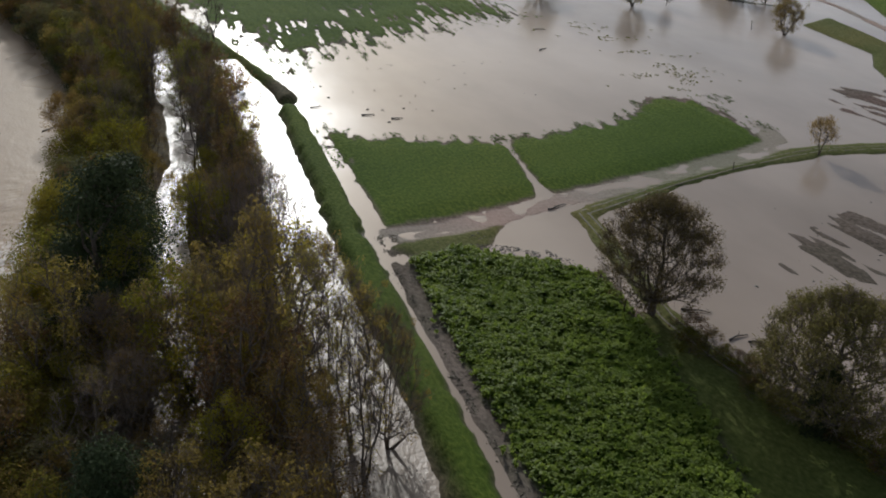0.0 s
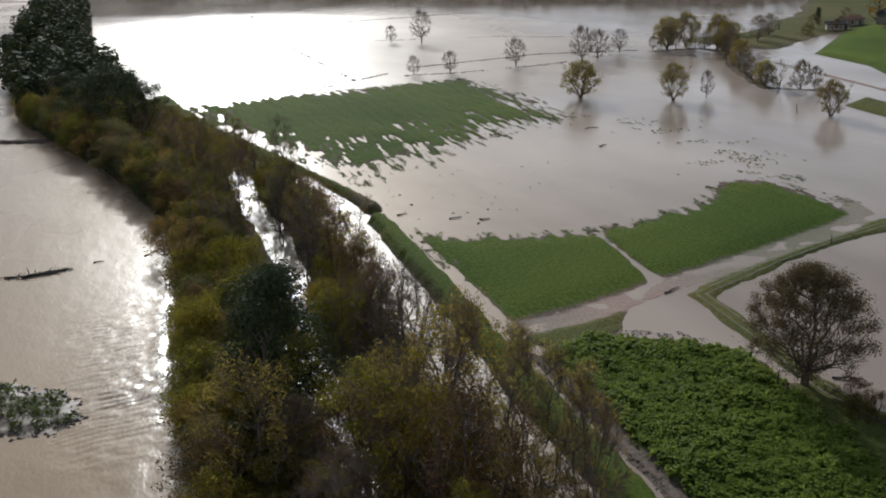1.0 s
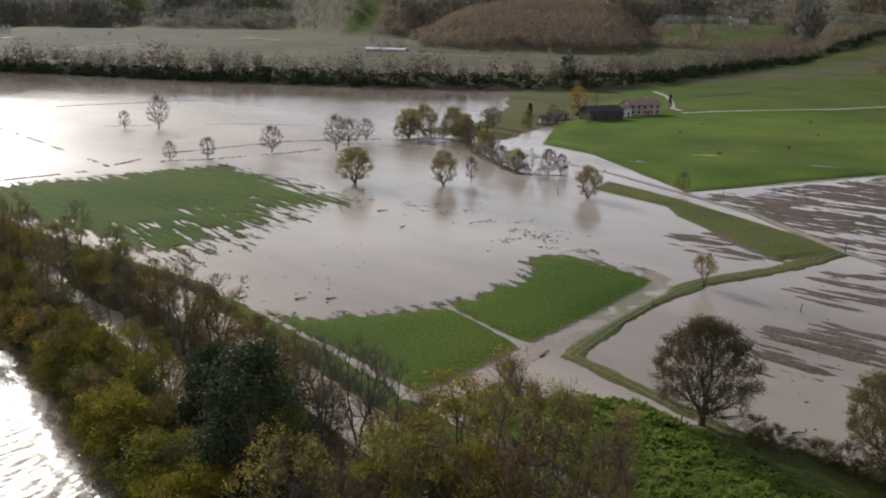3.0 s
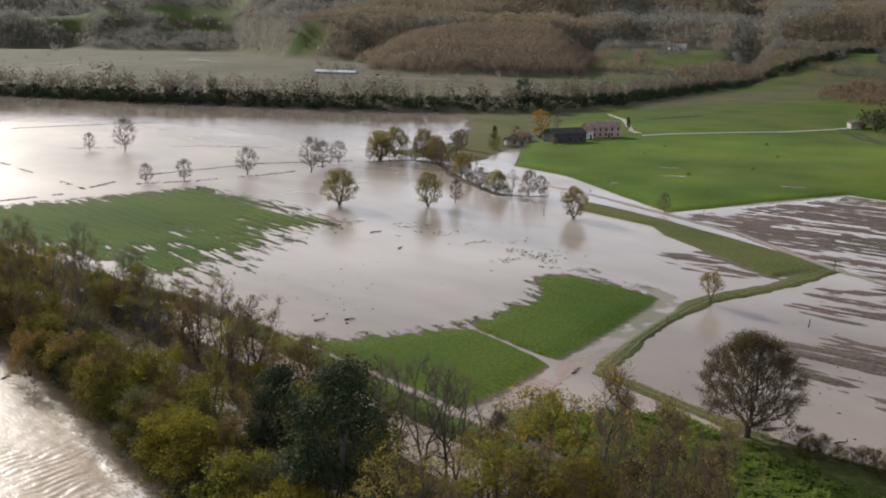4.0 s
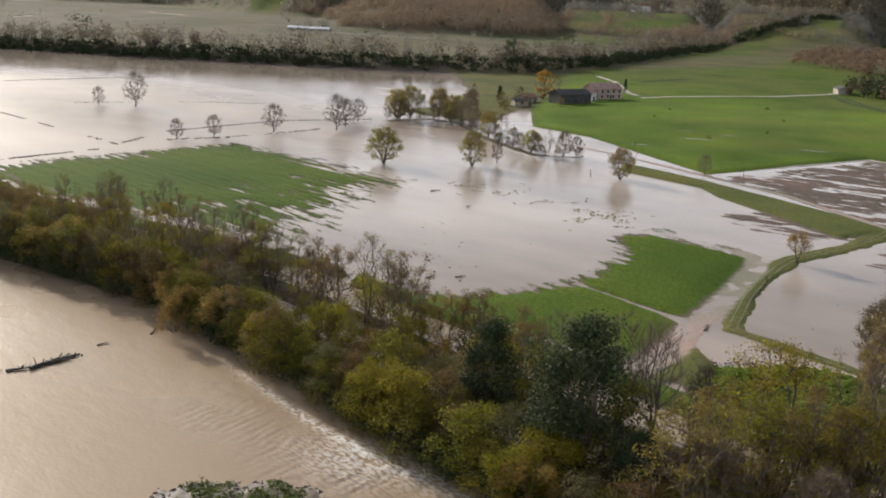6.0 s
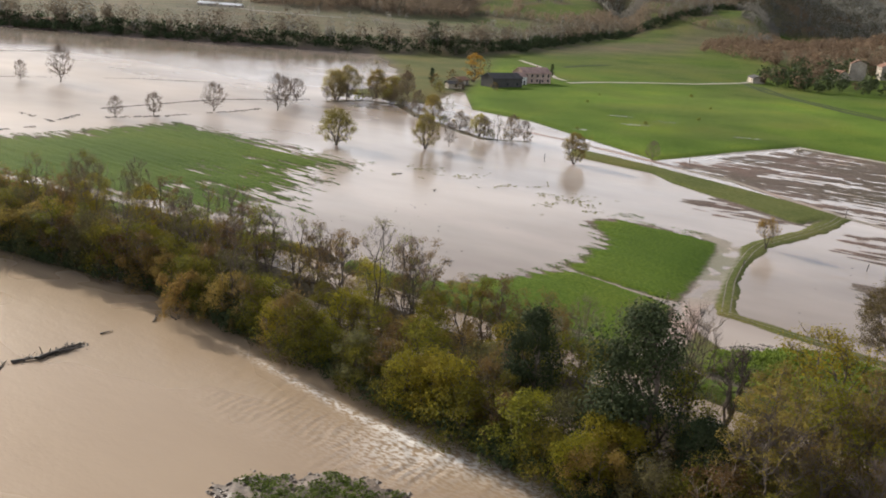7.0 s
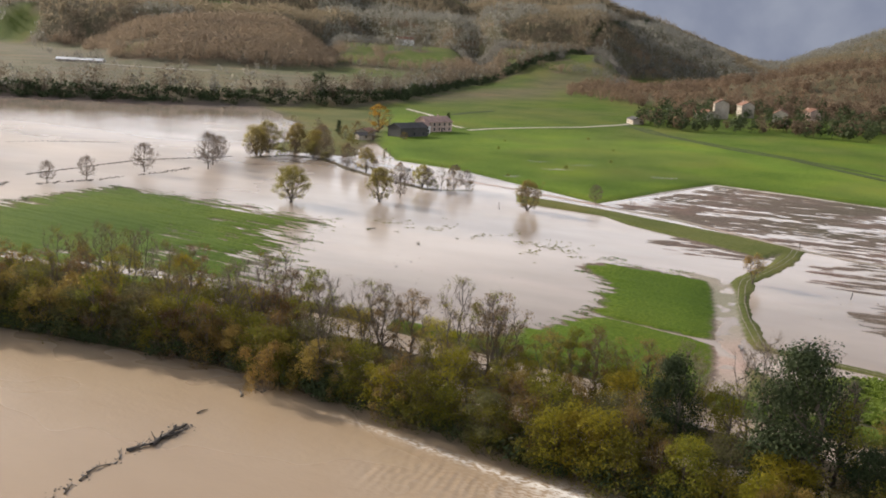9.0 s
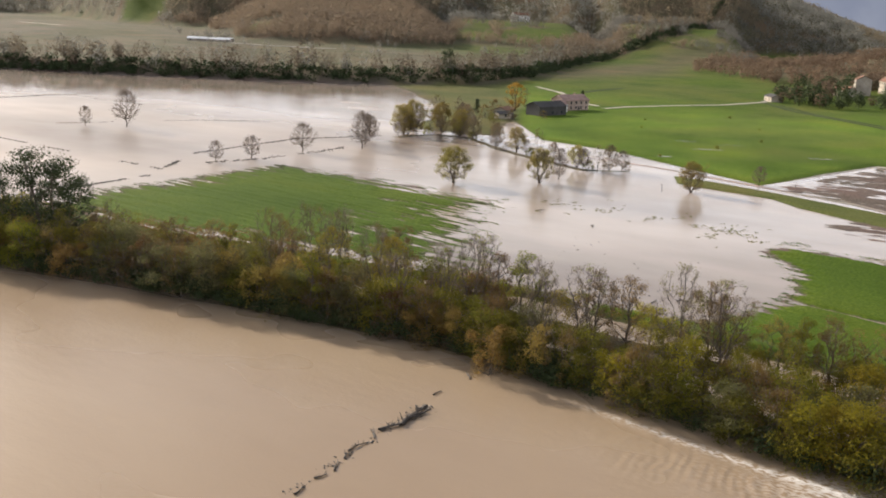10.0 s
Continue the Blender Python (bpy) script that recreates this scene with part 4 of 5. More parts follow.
def plant_wood():
    rng = np.random.default_rng(40)
    edge = lambda y: float(np.interp(y, RIVER_Y, RIVER_X))
    ch1 = lambda y: float(np.interp(y, CH1_Y, CH1_X))
    ch2 = lambda y: float(np.interp(y, CH2_Y, CH2_X))
    east = lambda y: ch2(y) - float(np.interp(y, [95, 112], [6.5, 5.0])) if y < 186 else float(np.interp(y, [186, 203, 250, 300, 444], [11, 8, -3, -10, -22]))
    # the large single trees
    fixed = [(tree_dark, -2.4, 88.2, 1.52, 1.0), (tree_dark, -0.5, 102, 1.14, 0.85), (tree_dark, -5.5, 79, 0.8, 1.0),
             (ivy_lean, 13.2, 86.0, 0.95, 1.0), (tree_bare, 11.5, 89.5, 1.2, 0.95), (tree_bare, 12.8, 94.5, 1.15, 1.0), (tree_bare, 15.0, 91.5, 1.05, 1.0), (tree_bare, 9.5, 95.5, 1.15, 1.0), 
             (tree_bare, 14.5, 105, 0.9, 1.1), (tree_yellow, 11.0, 76, 1.1, 1.2), (tree_poplar, 14.2, 69.0, 1.12, 0.75), (tree_poplar, 14.8, 64.0, 1.12, 0.8), (tree_poplar, 14.6, 59.0, 1.15, 0.8),
             (tree_poplar, 8.6, 66.0, 1.36, 0.85), (tree_poplar, 11.6, 63.0, 1.2, 0.85), (twiggy, 17.6, 63.0, 1.25, 0.6), (twiggy, 5.8, 73.0, 1.1, 0.95), (tree_gold, -7.0, 73.5, 1.14, 1.0), (tree_russet, 4.0, 69, 1.2, 0.9),
             (tree_russet, 6.5, 60, 1.3, 0.85), 
             (tree_russet, 12.5, 130, 0.85, 1.15), (tree_russet, 12.5, 116, 0.82, 1.15), (tree_gold, 14.0, 123, 0.62, 1.2), (tree_russet, 13.8, 110, 0.78, 1.2),
             (tree_thin, 4.2, 165, 1.06, 1.0), (tree_thin, 1.0, 189, 1.08, 1.0), (tree_thin, 1.8, 181.5, 1.0, 1.0), (tree_thin, -0.6, 131.5, 1.02, 1.1), (tree_thin, -3.5, 148.5, 1.0, 1.0), (tree_thin, 3.0, 195, 1.05, 1.0),
             (tree_thin, 7.5, 203, 1.0, 1.1), (tree_thin, 14.0, 169, 0.9, 1.1), (tree_bare, 10.8, 157.5, 1.0, 1.1), (tree_bare, 14.5, 172, 1.0, 1.0), (tree_thin, 8.8, 149.0, 0.92, 1.2), (tree_bare, 5.5, 171, 1.05, 0.9),
             (tree_thin, -2.0, 201, 1.0, 1.0), (tree_thin, 6.5, 186, 0.95, 1.0), (tree_thin, -4.5, 172, 0.9, 1.0), (tree_gold, -2.5, 214, 0.7, 1.0), (tree_russet, 12, 213, 0.7, 0.9),
             (tree_bare, 19.5, 205, 0.8, 1.2), (shrub_gold, -8.6, 153, 0.98, 0.9), (shrub_gold, -5.5, 166, 0.9, 1.0), (shrub_yellow, -7.8, 107.5, 1.1, 1.15), (shrub_yellow, -8.2, 112.5, 1.0, 1.1), (shrub_gold, 1.5, 123, 0.9, 1.0),
             (tree_round, -11.5, 251, 1.65, 1.1), (tree_round, -4.5, 254, 1.2, 1.0), (tree_round, -19, 258, 1.3, 1.1), (tree_round, -16, 292, 1.0, 1.2), (tree_round, -22, 300, 1.0, 1.2)]
    used = []
    for proto, x, y, s, w in fixed:
        plant(proto, x, y, s, rng.uniform(0, 360), w, group=WOOD)
        used.append((x, y))
    # a wall of shrubs along the river
    y = 40.0
    kinds = [shrub_olive, shrub_grey, shrub_olive, shrub_yellow, shrub_grey, shrub_olive, tree_olive, shrub_gold, shrub_russet]
    while y < 302:
        step = 3.5 if y < 215 else 4.6
        for off in (0.7, 4.6):
            x = edge(y) + off + 0.9 * float(smoothstep(135, 160, np.float64(y))) + rng.uniform(-0.8, 0.9)
            k = kinds[rng.integers(0, len(kinds))]
            if y > 140 and k is shrub_yellow:
                k = shrub_russet
            s = rng.uniform(0.8, 1.25) * (0.72 if k is tree_olive else 1.0)
            plant(k, x, y + rng.uniform(-1.2, 1.2), s, rng.uniform(0, 360), rng.uniform(0.9, 1.2), group=WOOD)
        y += step * rng.uniform(0.85, 1.15)

    def keep(x, y):
        if not (edge(y) + 7.5 < x < east(y)):
            return False
        swell = float(smoothstep(122, 136, np.float64(y)) * smoothstep(172, 158, np.float64(y)))
        if 78 < y < 203 and not (x < ch1(y) - 2.7 or x > ch1(y) + 2.2 + 1.8 * swell):
            return False
        return all((x - a) ** 2 + (y - b) ** 2 > 9 for a, b in used)
    glade = lambda x, y: x > 3.5 and 79 < y < 100 or x > 9.5 and 68 < y < 80
    for x, y in scatter_points(rng, -52, 20, 44, 300, 3.9, lambda x, y: keep(x, y) and not glade(x, y), 9000):
        p = rng.uniform()
        if y < 84 and x > -4:
            k = [tree_russet, tree_yellow, tree_olive, tree_dark, tree_gold, twiggy][min(5, int(p * 6))]
        else:
            k = [shrub_olive, shrub_yellow, tree_olive, shrub_grey, tree_russet, shrub_russet, shrub_gold, tree_thin, tree_yellow][min(8, int(p * 8.4))]
        s = rng.uniform(0.7, 1.05) * (0.75 if y > 200 else 1.0) * (0.6 if 124 < y < 166 and x < ch1(y) else 1.0)
        plant(k, x, y, s, rng.uniform(0, 360), rng.uniform(0.95, 1.2), group=WOOD)
    # brush under the oaks
    for k in range(22):
        x, y = np.interp(k, [0, 21], [50.5, 57]), np.interp(k, [0, 21], [71, 44])
        plant([shrub_russet, shrub_olive][k % 2], x + rng.uniform(-1.6, 1.2), y, rng.uniform(0.22, 0.5), rng.uniform(0, 360), 1.4, group="brush under the oaks")


plant_wood()

# trees of the fields
for proto, x, y, s, w in ((oak, 50, 77.6, 1.0, 1.0), (oak_ivied, 53.5, 55, 1.02, 1.0),
                          (field_leaf, 109.5, 244, 1.0, 1.15), (field_leaf, 128.3, 227.3, 0.98, 0.85), (field_bare, 138, 226.4, 0.95, 0.7), (field_leaf, 148, 190, 0.86, 0.9),
                          (field_bare, 113.8, 397, 1.75, 0.9), (field_bare, 104, 408, 0.95, 0.9), (field_bare, 83, 312, 0.85, 0.9), (field_bare, 95, 309.5, 0.95, 1.0), (field_bare, 119.5, 312, 1.2, 1.1),
                          (field_bare, 141, 305, 1.6, 0.9), (field_bare, 151, 312, 1.3, 1.1), (field_bare, 165, 322, 1.1, 1.0), (field_bare, 175, 180, 0.72, 1.0),
                          (field_bare, 60, 500, 1.0, 0.8)):
    plant(proto, x, y, s, (x * 37 + y * 11) % 360, w)
small_gold = make_tree("field_tree", "small round tree with thin russet leaves on the grass bank", "tree", 21, 5.6, 2.2, 2.4, 90, dome, MAT_AMBER, 2600, 0.10, 260, 0.13, 2)
plant(small_gold, 100.5, 116.0, 1.0)

# hedge and copse by the farm
rng = np.random.default_rng(77)
for k in range(34):
    t = k / 33 * (len(HEDGE) - 1)
    i = min(int(t), len(HEDGE) - 2)
    x = HEDGE[i][0] + (HEDGE[i + 1][0] - HEDGE[i][0]) * (t - i) + rng.uniform(-1.6, 1.6)
    y = HEDGE[i][1] + (HEDGE[i + 1][1] - HEDGE[i][1]) * (t - i) + rng.uniform(-1.6, 1.6)
    kind = [field_bare, shrub_russet, field_leaf, field_bare, shrub_olive, tree_thin, shrub_russet, twiggy][k % 8]
    low = kind in (shrub_russet, shrub_olive)
    plant(kind, x, y, rng.uniform(0.25, 0.5) if low else rng.uniform(0.6, 0.85), rng.uniform(0, 360), 1.3 if low else 0.95, group="hedgerow trees")
for x, y, kind, s, w in ((185, 322, field_leaf, 1.12, 1.0), (195, 325, field_leaf, 1.2, 0.95), (204, 318, field_leaf, 1.1, 0.9), (213, 327, tree_thin, 0.95, 1.5), (222, 318, twiggy, 0.9, 1.0), (200, 306, field_leaf, 1.0, 0.9), (194, 296, twiggy, 0.85, 1.0),
                         (236, 330, twiggy, 0.8, 1.1), (250, 342, tree_thin, 0.7, 1.3), (262, 336, shrub_russet, 0.9, 1.2), (276, 350, tree_dark, 0.6, 0.7), (290, 349, shrub_russet, 0.9, 1.2), (262, 322, shrub_russet, 0.8, 1.0), (248, 322, shrub_olive, 0.6, 1.3),
                         (226, 336, shrub_olive, 0.7, 1.2), (280, 316, shrub_russet, 0.55, 1.3), (322, 352, tree_thin, 0.7, 1.2), (371, 345, tree_dark, 0.6, 0.6)):
    plant(kind, x, y, s, (x * 13) % 360, w, group="hedgerow trees")
plant(field_gold, 305, 347, 1.25, 20, 1.1)
for k, (x, y) in enumerate(((316.8, 282.3), (284.7, 269.2), (364.3, 259.1), (323.6, 230.3), (278.7, 214.5), (244.2, 219.4), (207.1, 225.7))):
    plant(shrub_olive, x, y, 0.13 + 0.03 * (k % 3), 50 * k, 1.5, label="low dark tussock on the wet meadow", group="meadow tussocks")

for x, y, k in ((431, 480, 1.45), (437, 466, 1.3)):
    plant(tree_round, x, y, k, x, 0.85, label="dark evergreen tree in the far tree belt")

for proto, m in LATER:
    proto.matrix_basis = m


# ---- crop and far woods ----
def build_crop():
    """Waist-high leafy crop: tufts of arching leaves."""
    rng = np.random.default_rng(5)
    n = 15000
    x, y = rng.uniform(24, 52, n), rng.uniform(36, 98, n)
    d = inside(x, y, CROP) + 1.5 * wobble(x, y, 4, 34, 2) + rng.normal(0, 0.5, n)
    thin = wobble(x, y, 6, 32, 3) * 0.5 + 0.5
    ok = (d > 0.2) & (rng.uniform(size=n) < 0.55 + 0.7 * thin)
    x, y = x[ok], y[ok]
    z = levels(x, y)
    tall = 0.18 + 0.62 * np.clip(thin[ok] + 0.5 * wobble(x, y, 1.5, 33, 2), 0, 1) * rng.uniform(0.6, 1.3, len(x))
    verts, faces, base = [], [], 0
    for k in range(5):
        a = rng.uniform(0, 2 * np.pi, len(x))
        out = np.stack([np.cos(a), np.sin(a), 0 * a], -1)
        side = np.stack([-np.sin(a), np.cos(a), 0 * a], -1)
        c = np.stack([x, y, z], -1)
        reach, w = rng.uniform(0.25, 0.55, (len(x), 1)), rng.uniform(0.10, 0.21, (len(x), 1))
        up = np.stack([0 * a, 0 * a, tall * rng.uniform(0.7, 1.2, len(x))], -1)
        v = np.stack([c, c + out * reach * 0.5 + up * 0.9 - side * w, c + out * reach + up * 0.85, c + out * reach * 0.5 + up * 0.9 + side * w], 1)
        verts.append(v.reshape(-1, 3))
        faces.append(np.arange(len(x) * 4).reshape(-1, 4) + base)
        base += len(x) * 4
    tagged(new("crop_plants", mesh_of("crop_plants", np.concatenate(verts), np.concatenate(faces), MAT_CROP)), "lush green leafy crop covering a field", "crop", kind="stuff")


build_crop()


def crowns(name, x, y, z, tall, wide, rng, mat, label, quads=16, category="woodland", grain=0.52):
    """A wood seen from afar: each tree is a loose heap of leaf sprays over a stem."""
    n = len(x)
    u = rng.normal(size=(n, quads, 3))
    u /= np.linalg.norm(u, axis=2, keepdims=True)
    u *= rng.uniform(0.55, 1.0, (n, quads, 1))
    c = np.stack([x, y, z + tall * 0.55], -1)[:, None] + u * np.stack([wide, wide, tall * 0.47], -1)[:, None]
    heart = np.repeat(np.stack([x, y, z + tall * 0.4], -1), quads, 0)
    v, f = leaves(c.reshape(-1, 3), 1.0, rng, heart)
    v = v.reshape(n, quads, 4, 3)
    mid = v.mean(2, keepdims=True)
    v = mid + (v - mid) * (wide * grain)[:, None, None, None]
    v = np.maximum(v, (z - 0.5)[:, None, None, None] * [0, 0, 1] + np.array([-1e9, -1e9, 0]))
    v = v.reshape(-1, 3)
    base = np.stack([x, y, z - 0.5], -1)
    tv, tf = tubes(base, base + np.stack([0 * x, 0 * x, tall * 0.6], -1), wide * 0.05, wide * 0.02, 3)
    tagged(new(name, mesh_of(name, np.concatenate([v, tv]), np.concatenate([f, tf + len(v)]), mat)), label, category, kind="stuff")


def build_tree_line():
    rng = np.random.default_rng(9)
    line = np.array([(20, 1110), (75, 985), (150, 880), (192, 786), (262, 660), (344, 541), (431, 476), (505, 473), (833, 590), (1380, 663), (2236, 838)], float)
    seg = np.linalg.norm(np.diff(line, axis=0), axis=1)
    total = np.r_[0, np.cumsum(seg)]
    for mat, count, label in ((MAT_BELT, 1250, "leafless brown tree belt along the far bank"), (MAT_FOREST_GREEN, 330, "dull green tree belt along the far bank")):
        s = rng.uniform(0, 1, count) ** 1.25 * total[-1]
        px, py = np.interp(s, total, line[:, 0]), np.interp(s, total, line[:, 1])
        k = np.clip(np.searchsorted(total, s) - 1, 0, len(seg) - 1)
        nx, ny = -(line[k + 1, 1] - line[k, 1]) / seg[k], (line[k + 1, 0] - line[k, 0]) / seg[k]
        off = rng.uniform(0, 1, count) ** 1.6 * 34 - 4
        x, y = px + nx * off, py + ny * off
        tall = rng.uniform(8, 16, count) * (1 + 0.35 * (rng.uniform(size=count) > 0.88))
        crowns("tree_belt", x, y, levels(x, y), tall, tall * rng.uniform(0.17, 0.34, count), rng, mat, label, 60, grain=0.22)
    # scrub in a dark leaf colour that stands in for the bank's shade
    n = 4300
    s = rng.uniform(0, 1, n) ** 1.3 * total[-1]
    k = np.clip(np.searchsorted(total, s) - 1, 0, len(seg) - 1)
    off = rng.uniform(-9, 3, n)
    x = np.interp(s, total, line[:, 0]) - (line[k + 1, 1] - line[k, 1]) / seg[k] * off
    y = np.interp(s, total, line[:, 1]) + (line[k + 1, 0] - line[k, 0]) / seg[k] * off
    tall = rng.uniform(3, 5.5, n)
    crowns("bank_scrub", x, y, levels(x, y), tall, tall * rng.uniform(0.55, 0.9, n), rng, MAT_IVY, "far bank scrub, its dark colour standing in for shade", 34, "scrub", 0.22)
    # river-edge growth, coloured dark for the shade there, and brush on the upper levee
    n = 190
    y = rng.uniform(50, 300, n)
    x = np.interp(y, RIVER_Y, RIVER_X) + rng.uniform(-0.4, 1.0, n) + 0.7 * smoothstep(135, 160, y)
    tall = rng.uniform(2.0, 4.2, n)
    crowns("bank_undergrowth", x, y, np.maximum(levels(x, y), -0.3), tall, tall * rng.uniform(0.55, 0.8, n), rng, MAT_IVY, "low growth hanging over the river's edge, coloured dark for shade", 260, "scrub", 0.085)
    for mat, n, label in ((MAT_RUSSET, 70, "brown half-bare brush on the upper levee"), (MAT_OLIVE, 60, "olive-green brush on the upper levee")):
        y = rng.uniform(166, 292, n)
        x = np.interp(y, [168, 205, 290], [24, 18, 2]) - rng.uniform(2.5, 10, n)
        tall = rng.uniform(2.6, 5.6, n)
        crowns("levee_brush", x, y, levels(x, y), tall, tall * rng.uniform(0.45, 0.65, n), rng, mat, label, 320, "scrub", 0.07)
    # the wooded bank goes on up and down the river
    n = 110
    y = rng.uniform(-130, 40, n)
    x = np.interp(y, RIVER_Y, RIVER_X) + rng.uniform(1, 20, n)
    tall = rng.uniform(6, 11, n)
    crowns("riverside_wood", x, y, levels(x, y), tall, tall * rng.uniform(0.32, 0.5, n), rng, MAT_OLIVE, "olive-green wood along the river downstream", 90, grain=0.26)
    n = 420
    y = 298 + 850 * rng.uniform(0, 1, n) ** 1.5 * 1.0

    edge, east = np.interp(y, RIVER_Y, RIVER_X), np.interp(y, [300, 444, 625, 956, 2000], [-4, -17, -15, -19, -60])
    x = edge + 2 + (east - edge - 3) * rng.uniform(0, 1, n)
    tall = rng.uniform(6, 12, n)
    crowns("riverside_wood", x, y, levels(x, y), tall, tall * rng.uniform(0.32, 0.5, n), rng, MAT_IVY, "dark green wood along the river upstream", 110, grain=0.26)


build_tree_line()


def build_forest():
    rng = np.random.default_rng(19)
    n = 66000
    a, r = rng.uniform(12, 87, n), 1000 + 1700 * rng.uniform(0, 1, n) ** 1.15
    x, y = -50 + r * np.sin(np.radians(a)), 30 + r * np.cos(np.radians(a))
    # low bearings take the greyer wood, its colour standing in for haze
    up, kind = hills(x, y), wobble(x, y, 240, 61, 2) + 0.9 * smoothstep(37, 33, a) + 0.35 * smoothstep(62, 68, a) - 0.3 * lobe(a, 38, 50, 1)
    ahead = hills(x + 30 * np.sin(np.radians(a)), y + 30 * np.cos(np.radians(a)))
    ok = (up > 3 + 4 * wobble(x, y, 60, 67, 2)) & (clearing(a, r, x, y) < 0.35) & (ahead - up > -5.0) & ((a < 67) | (r > 1250)) & (np.hypot(x - 1255, y - 939) > 30)
    for mat, pick, label in ((MAT_FOREST, kind < 0.2, "russet-brown autumn woodland on the hills"), (MAT_FOREST_GREEN, kind >= 0.2, "dull green woodland on the hills, greyed for haze")):
        for near in (True, False):
            sel = ok & pick & ((r < 1480) == near)
            px, py = x[sel], y[sel]
            tall = rng.uniform(9, 15, len(px)) * (0.8 + 0.3 * r[sel] / 2000)
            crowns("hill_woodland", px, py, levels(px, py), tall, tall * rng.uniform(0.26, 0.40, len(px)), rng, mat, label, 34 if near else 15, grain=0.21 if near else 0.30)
    # scattered trees and hedges on the terrace, under the hills
    n = 420
    a, r = rng.uniform(14, 66, n), rng.uniform(760, 1500, n)
    x, y = -50 + r * np.sin(np.radians(a)), 30 + r * np.cos(np.radians(a))
    ok = (inside(x, y, TERRACE) > 50) & (hills(x, y) < 30) & (np.abs(wobble(x * 0.83 - y * 0.56, (x + y) * 0.1, 70, 72, 2)) < 0.10)
    tall = rng.uniform(5, 11, ok.sum())
    crowns("terrace_trees", x[ok], y[ok], levels(x[ok], y[ok]), tall, tall * 0.4, rng, MAT_FOREST_GREEN, "scattered dull green trees on the terrace fields", 40, grain=0.24)
    # the knoll behind the hamlet
    n = 2600
    x, y = rng.uniform(600, 1080, n), rng.uniform(-120, 480, n)
    ok = (hills(x, y) > 1.5) & (x > 640)
    x, y = x[ok], y[ok]
    tall = rng.uniform(7, 12, len(x))
    crowns("knoll_woodland", x, y, levels(x, y), tall, tall * rng.uniform(0.4, 0.55, len(x)), rng, MAT_KNOLL, "russet-brown wood on the knoll behind the hamlet", 64, grain=0.19)
    for mat, n, label in ((MAT_IVY, 190, "dark green garden trees round the hamlet"), (MAT_KNOLL, 120, "russet-brown trees round the hamlet")):
        x, y = rng.uniform(450, 690, n), rng.uniform(140, 310, n)
        tall = rng.uniform(6, 12, n)
        ok = (inside(x, y, [(452, 262), (552, 296), (640, 310), (690, 230), (680, 130), (505, 145), (500, 200)]) > 0) & (np.min([np.hypot(x - a, y - b) for a, b in ((606, 256), (628, 244), (604, 214), (585, 262), (640, 200), (497, 281))], 0) > 9)
        ok &= ~((x > 545) & (x < 600) & (y > 195) & (y < 260))
        x, y, tall = x[ok], y[ok], tall[ok]
        crowns("hamlet_trees", x, y, levels(x, y), tall, tall * 0.48, rng, mat, label, 90, grain=0.22)


build_forest()


# ---- buildings ----
def box_mesh(name, sx, sy, sz, mat, z0=0.0):
    x, y = sx / 2, sy / 2
    v = [(-x, -y, z0), (x, -y, z0), (x, y, z0), (-x, y, z0), (-x, -y, z0 + sz), (x, -y, z0 + sz), (x, y, z0 + sz), (-x, y, z0 + sz)]
    f = [[0, 3, 2, 1], [4, 5, 6, 7], [0, 1, 5, 4], [1, 2, 6, 5], [2, 3, 7, 6], [3, 0, 4, 7]]
    return mesh_of(name, v, f, mat)


def house(name, label, x, y, turn, long, deep, eaves, ridge, wall_mat, roof_mat, storeys=2, bays=4, door=True, chimney=True):
    root = tagged(new(name), label, "house" if "house" in name else "building")
    root.matrix_basis = pose(x, y, height(x, y) - 0.2, 0, 0, turn)
    a, b = long / 2, deep / 2
    v = [(-a, -b, 0), (a, -b, 0), (a, b, 0), (-a, b, 0), (-a, -b, eaves), (a, -b, eaves), (a, b, eaves), (-a, b, eaves), (-a, 0, ridge - 0.05), (a, 0, ridge - 0.05)]
    f = [[0, 1, 5, 4], [1, 2, 6, 9, 5], [2, 3, 7, 6], [3, 0, 4, 8, 7], [0, 3, 2, 1], [4, 5, 9, 8], [6, 7, 8, 9]]
    part("wall", mesh_of("wall", v, f, wall_mat), root)
    o, t = 0.45, 0.22
    k = (ridge - eaves) / b
    r = [(-a - o, -b - o, eaves - o * k), (a + o, -b - o, eaves - o * k), (a + o, 0, ridge), (-a - o, 0, ridge), (a + o, b + o, eaves - o * k), (-a - o, b + o, eaves - o * k)]
    v = r + [(p[0], p[1], p[2] + t) for p in r]
    f = [[6, 7, 8, 9], [9, 8, 10, 11], [0, 3, 2, 1], [3, 5, 4, 2], [0, 1, 7, 6], [4, 5, 11, 10], [1, 2, 8, 7], [2, 4, 10, 8], [3, 0, 6, 9], [5, 3, 9, 11]]
    part("roof", mesh_of("roof", v, f, roof_mat), root)
    if chimney:
        c = part("chimney", box_mesh("chimney", 0.7, 0.6, 1.3, wall_mat), root)
        c.location = (a * 0.45, b * 0.3, ridge - 0.5)
    win = box_mesh("window", 1.0, 0.16, 1.3, MAT_GLASS)
    sill = box_mesh("sill", 1.2, 0.22, 0.1, wall_mat)
    for side in (-1, 1):
        for s in range(storeys):
            for i in range(bays):
                px = -a + long * (i + 0.5) / bays
                w = part("window", win, root)
                w.location = (px, side * (b - 0.02), 0.9 + s * (eaves - 0.3) / storeys)
                q = part("sill", sill, w)
                q.location = (0, 0, -0.1)
    if door:
        d = part("door", box_mesh("door", 1.1, 0.18, 2.1, MAT_SHED), root)
        d.location = (long * 0.5 / max(bays, 1), -b, 0.1)
    return root


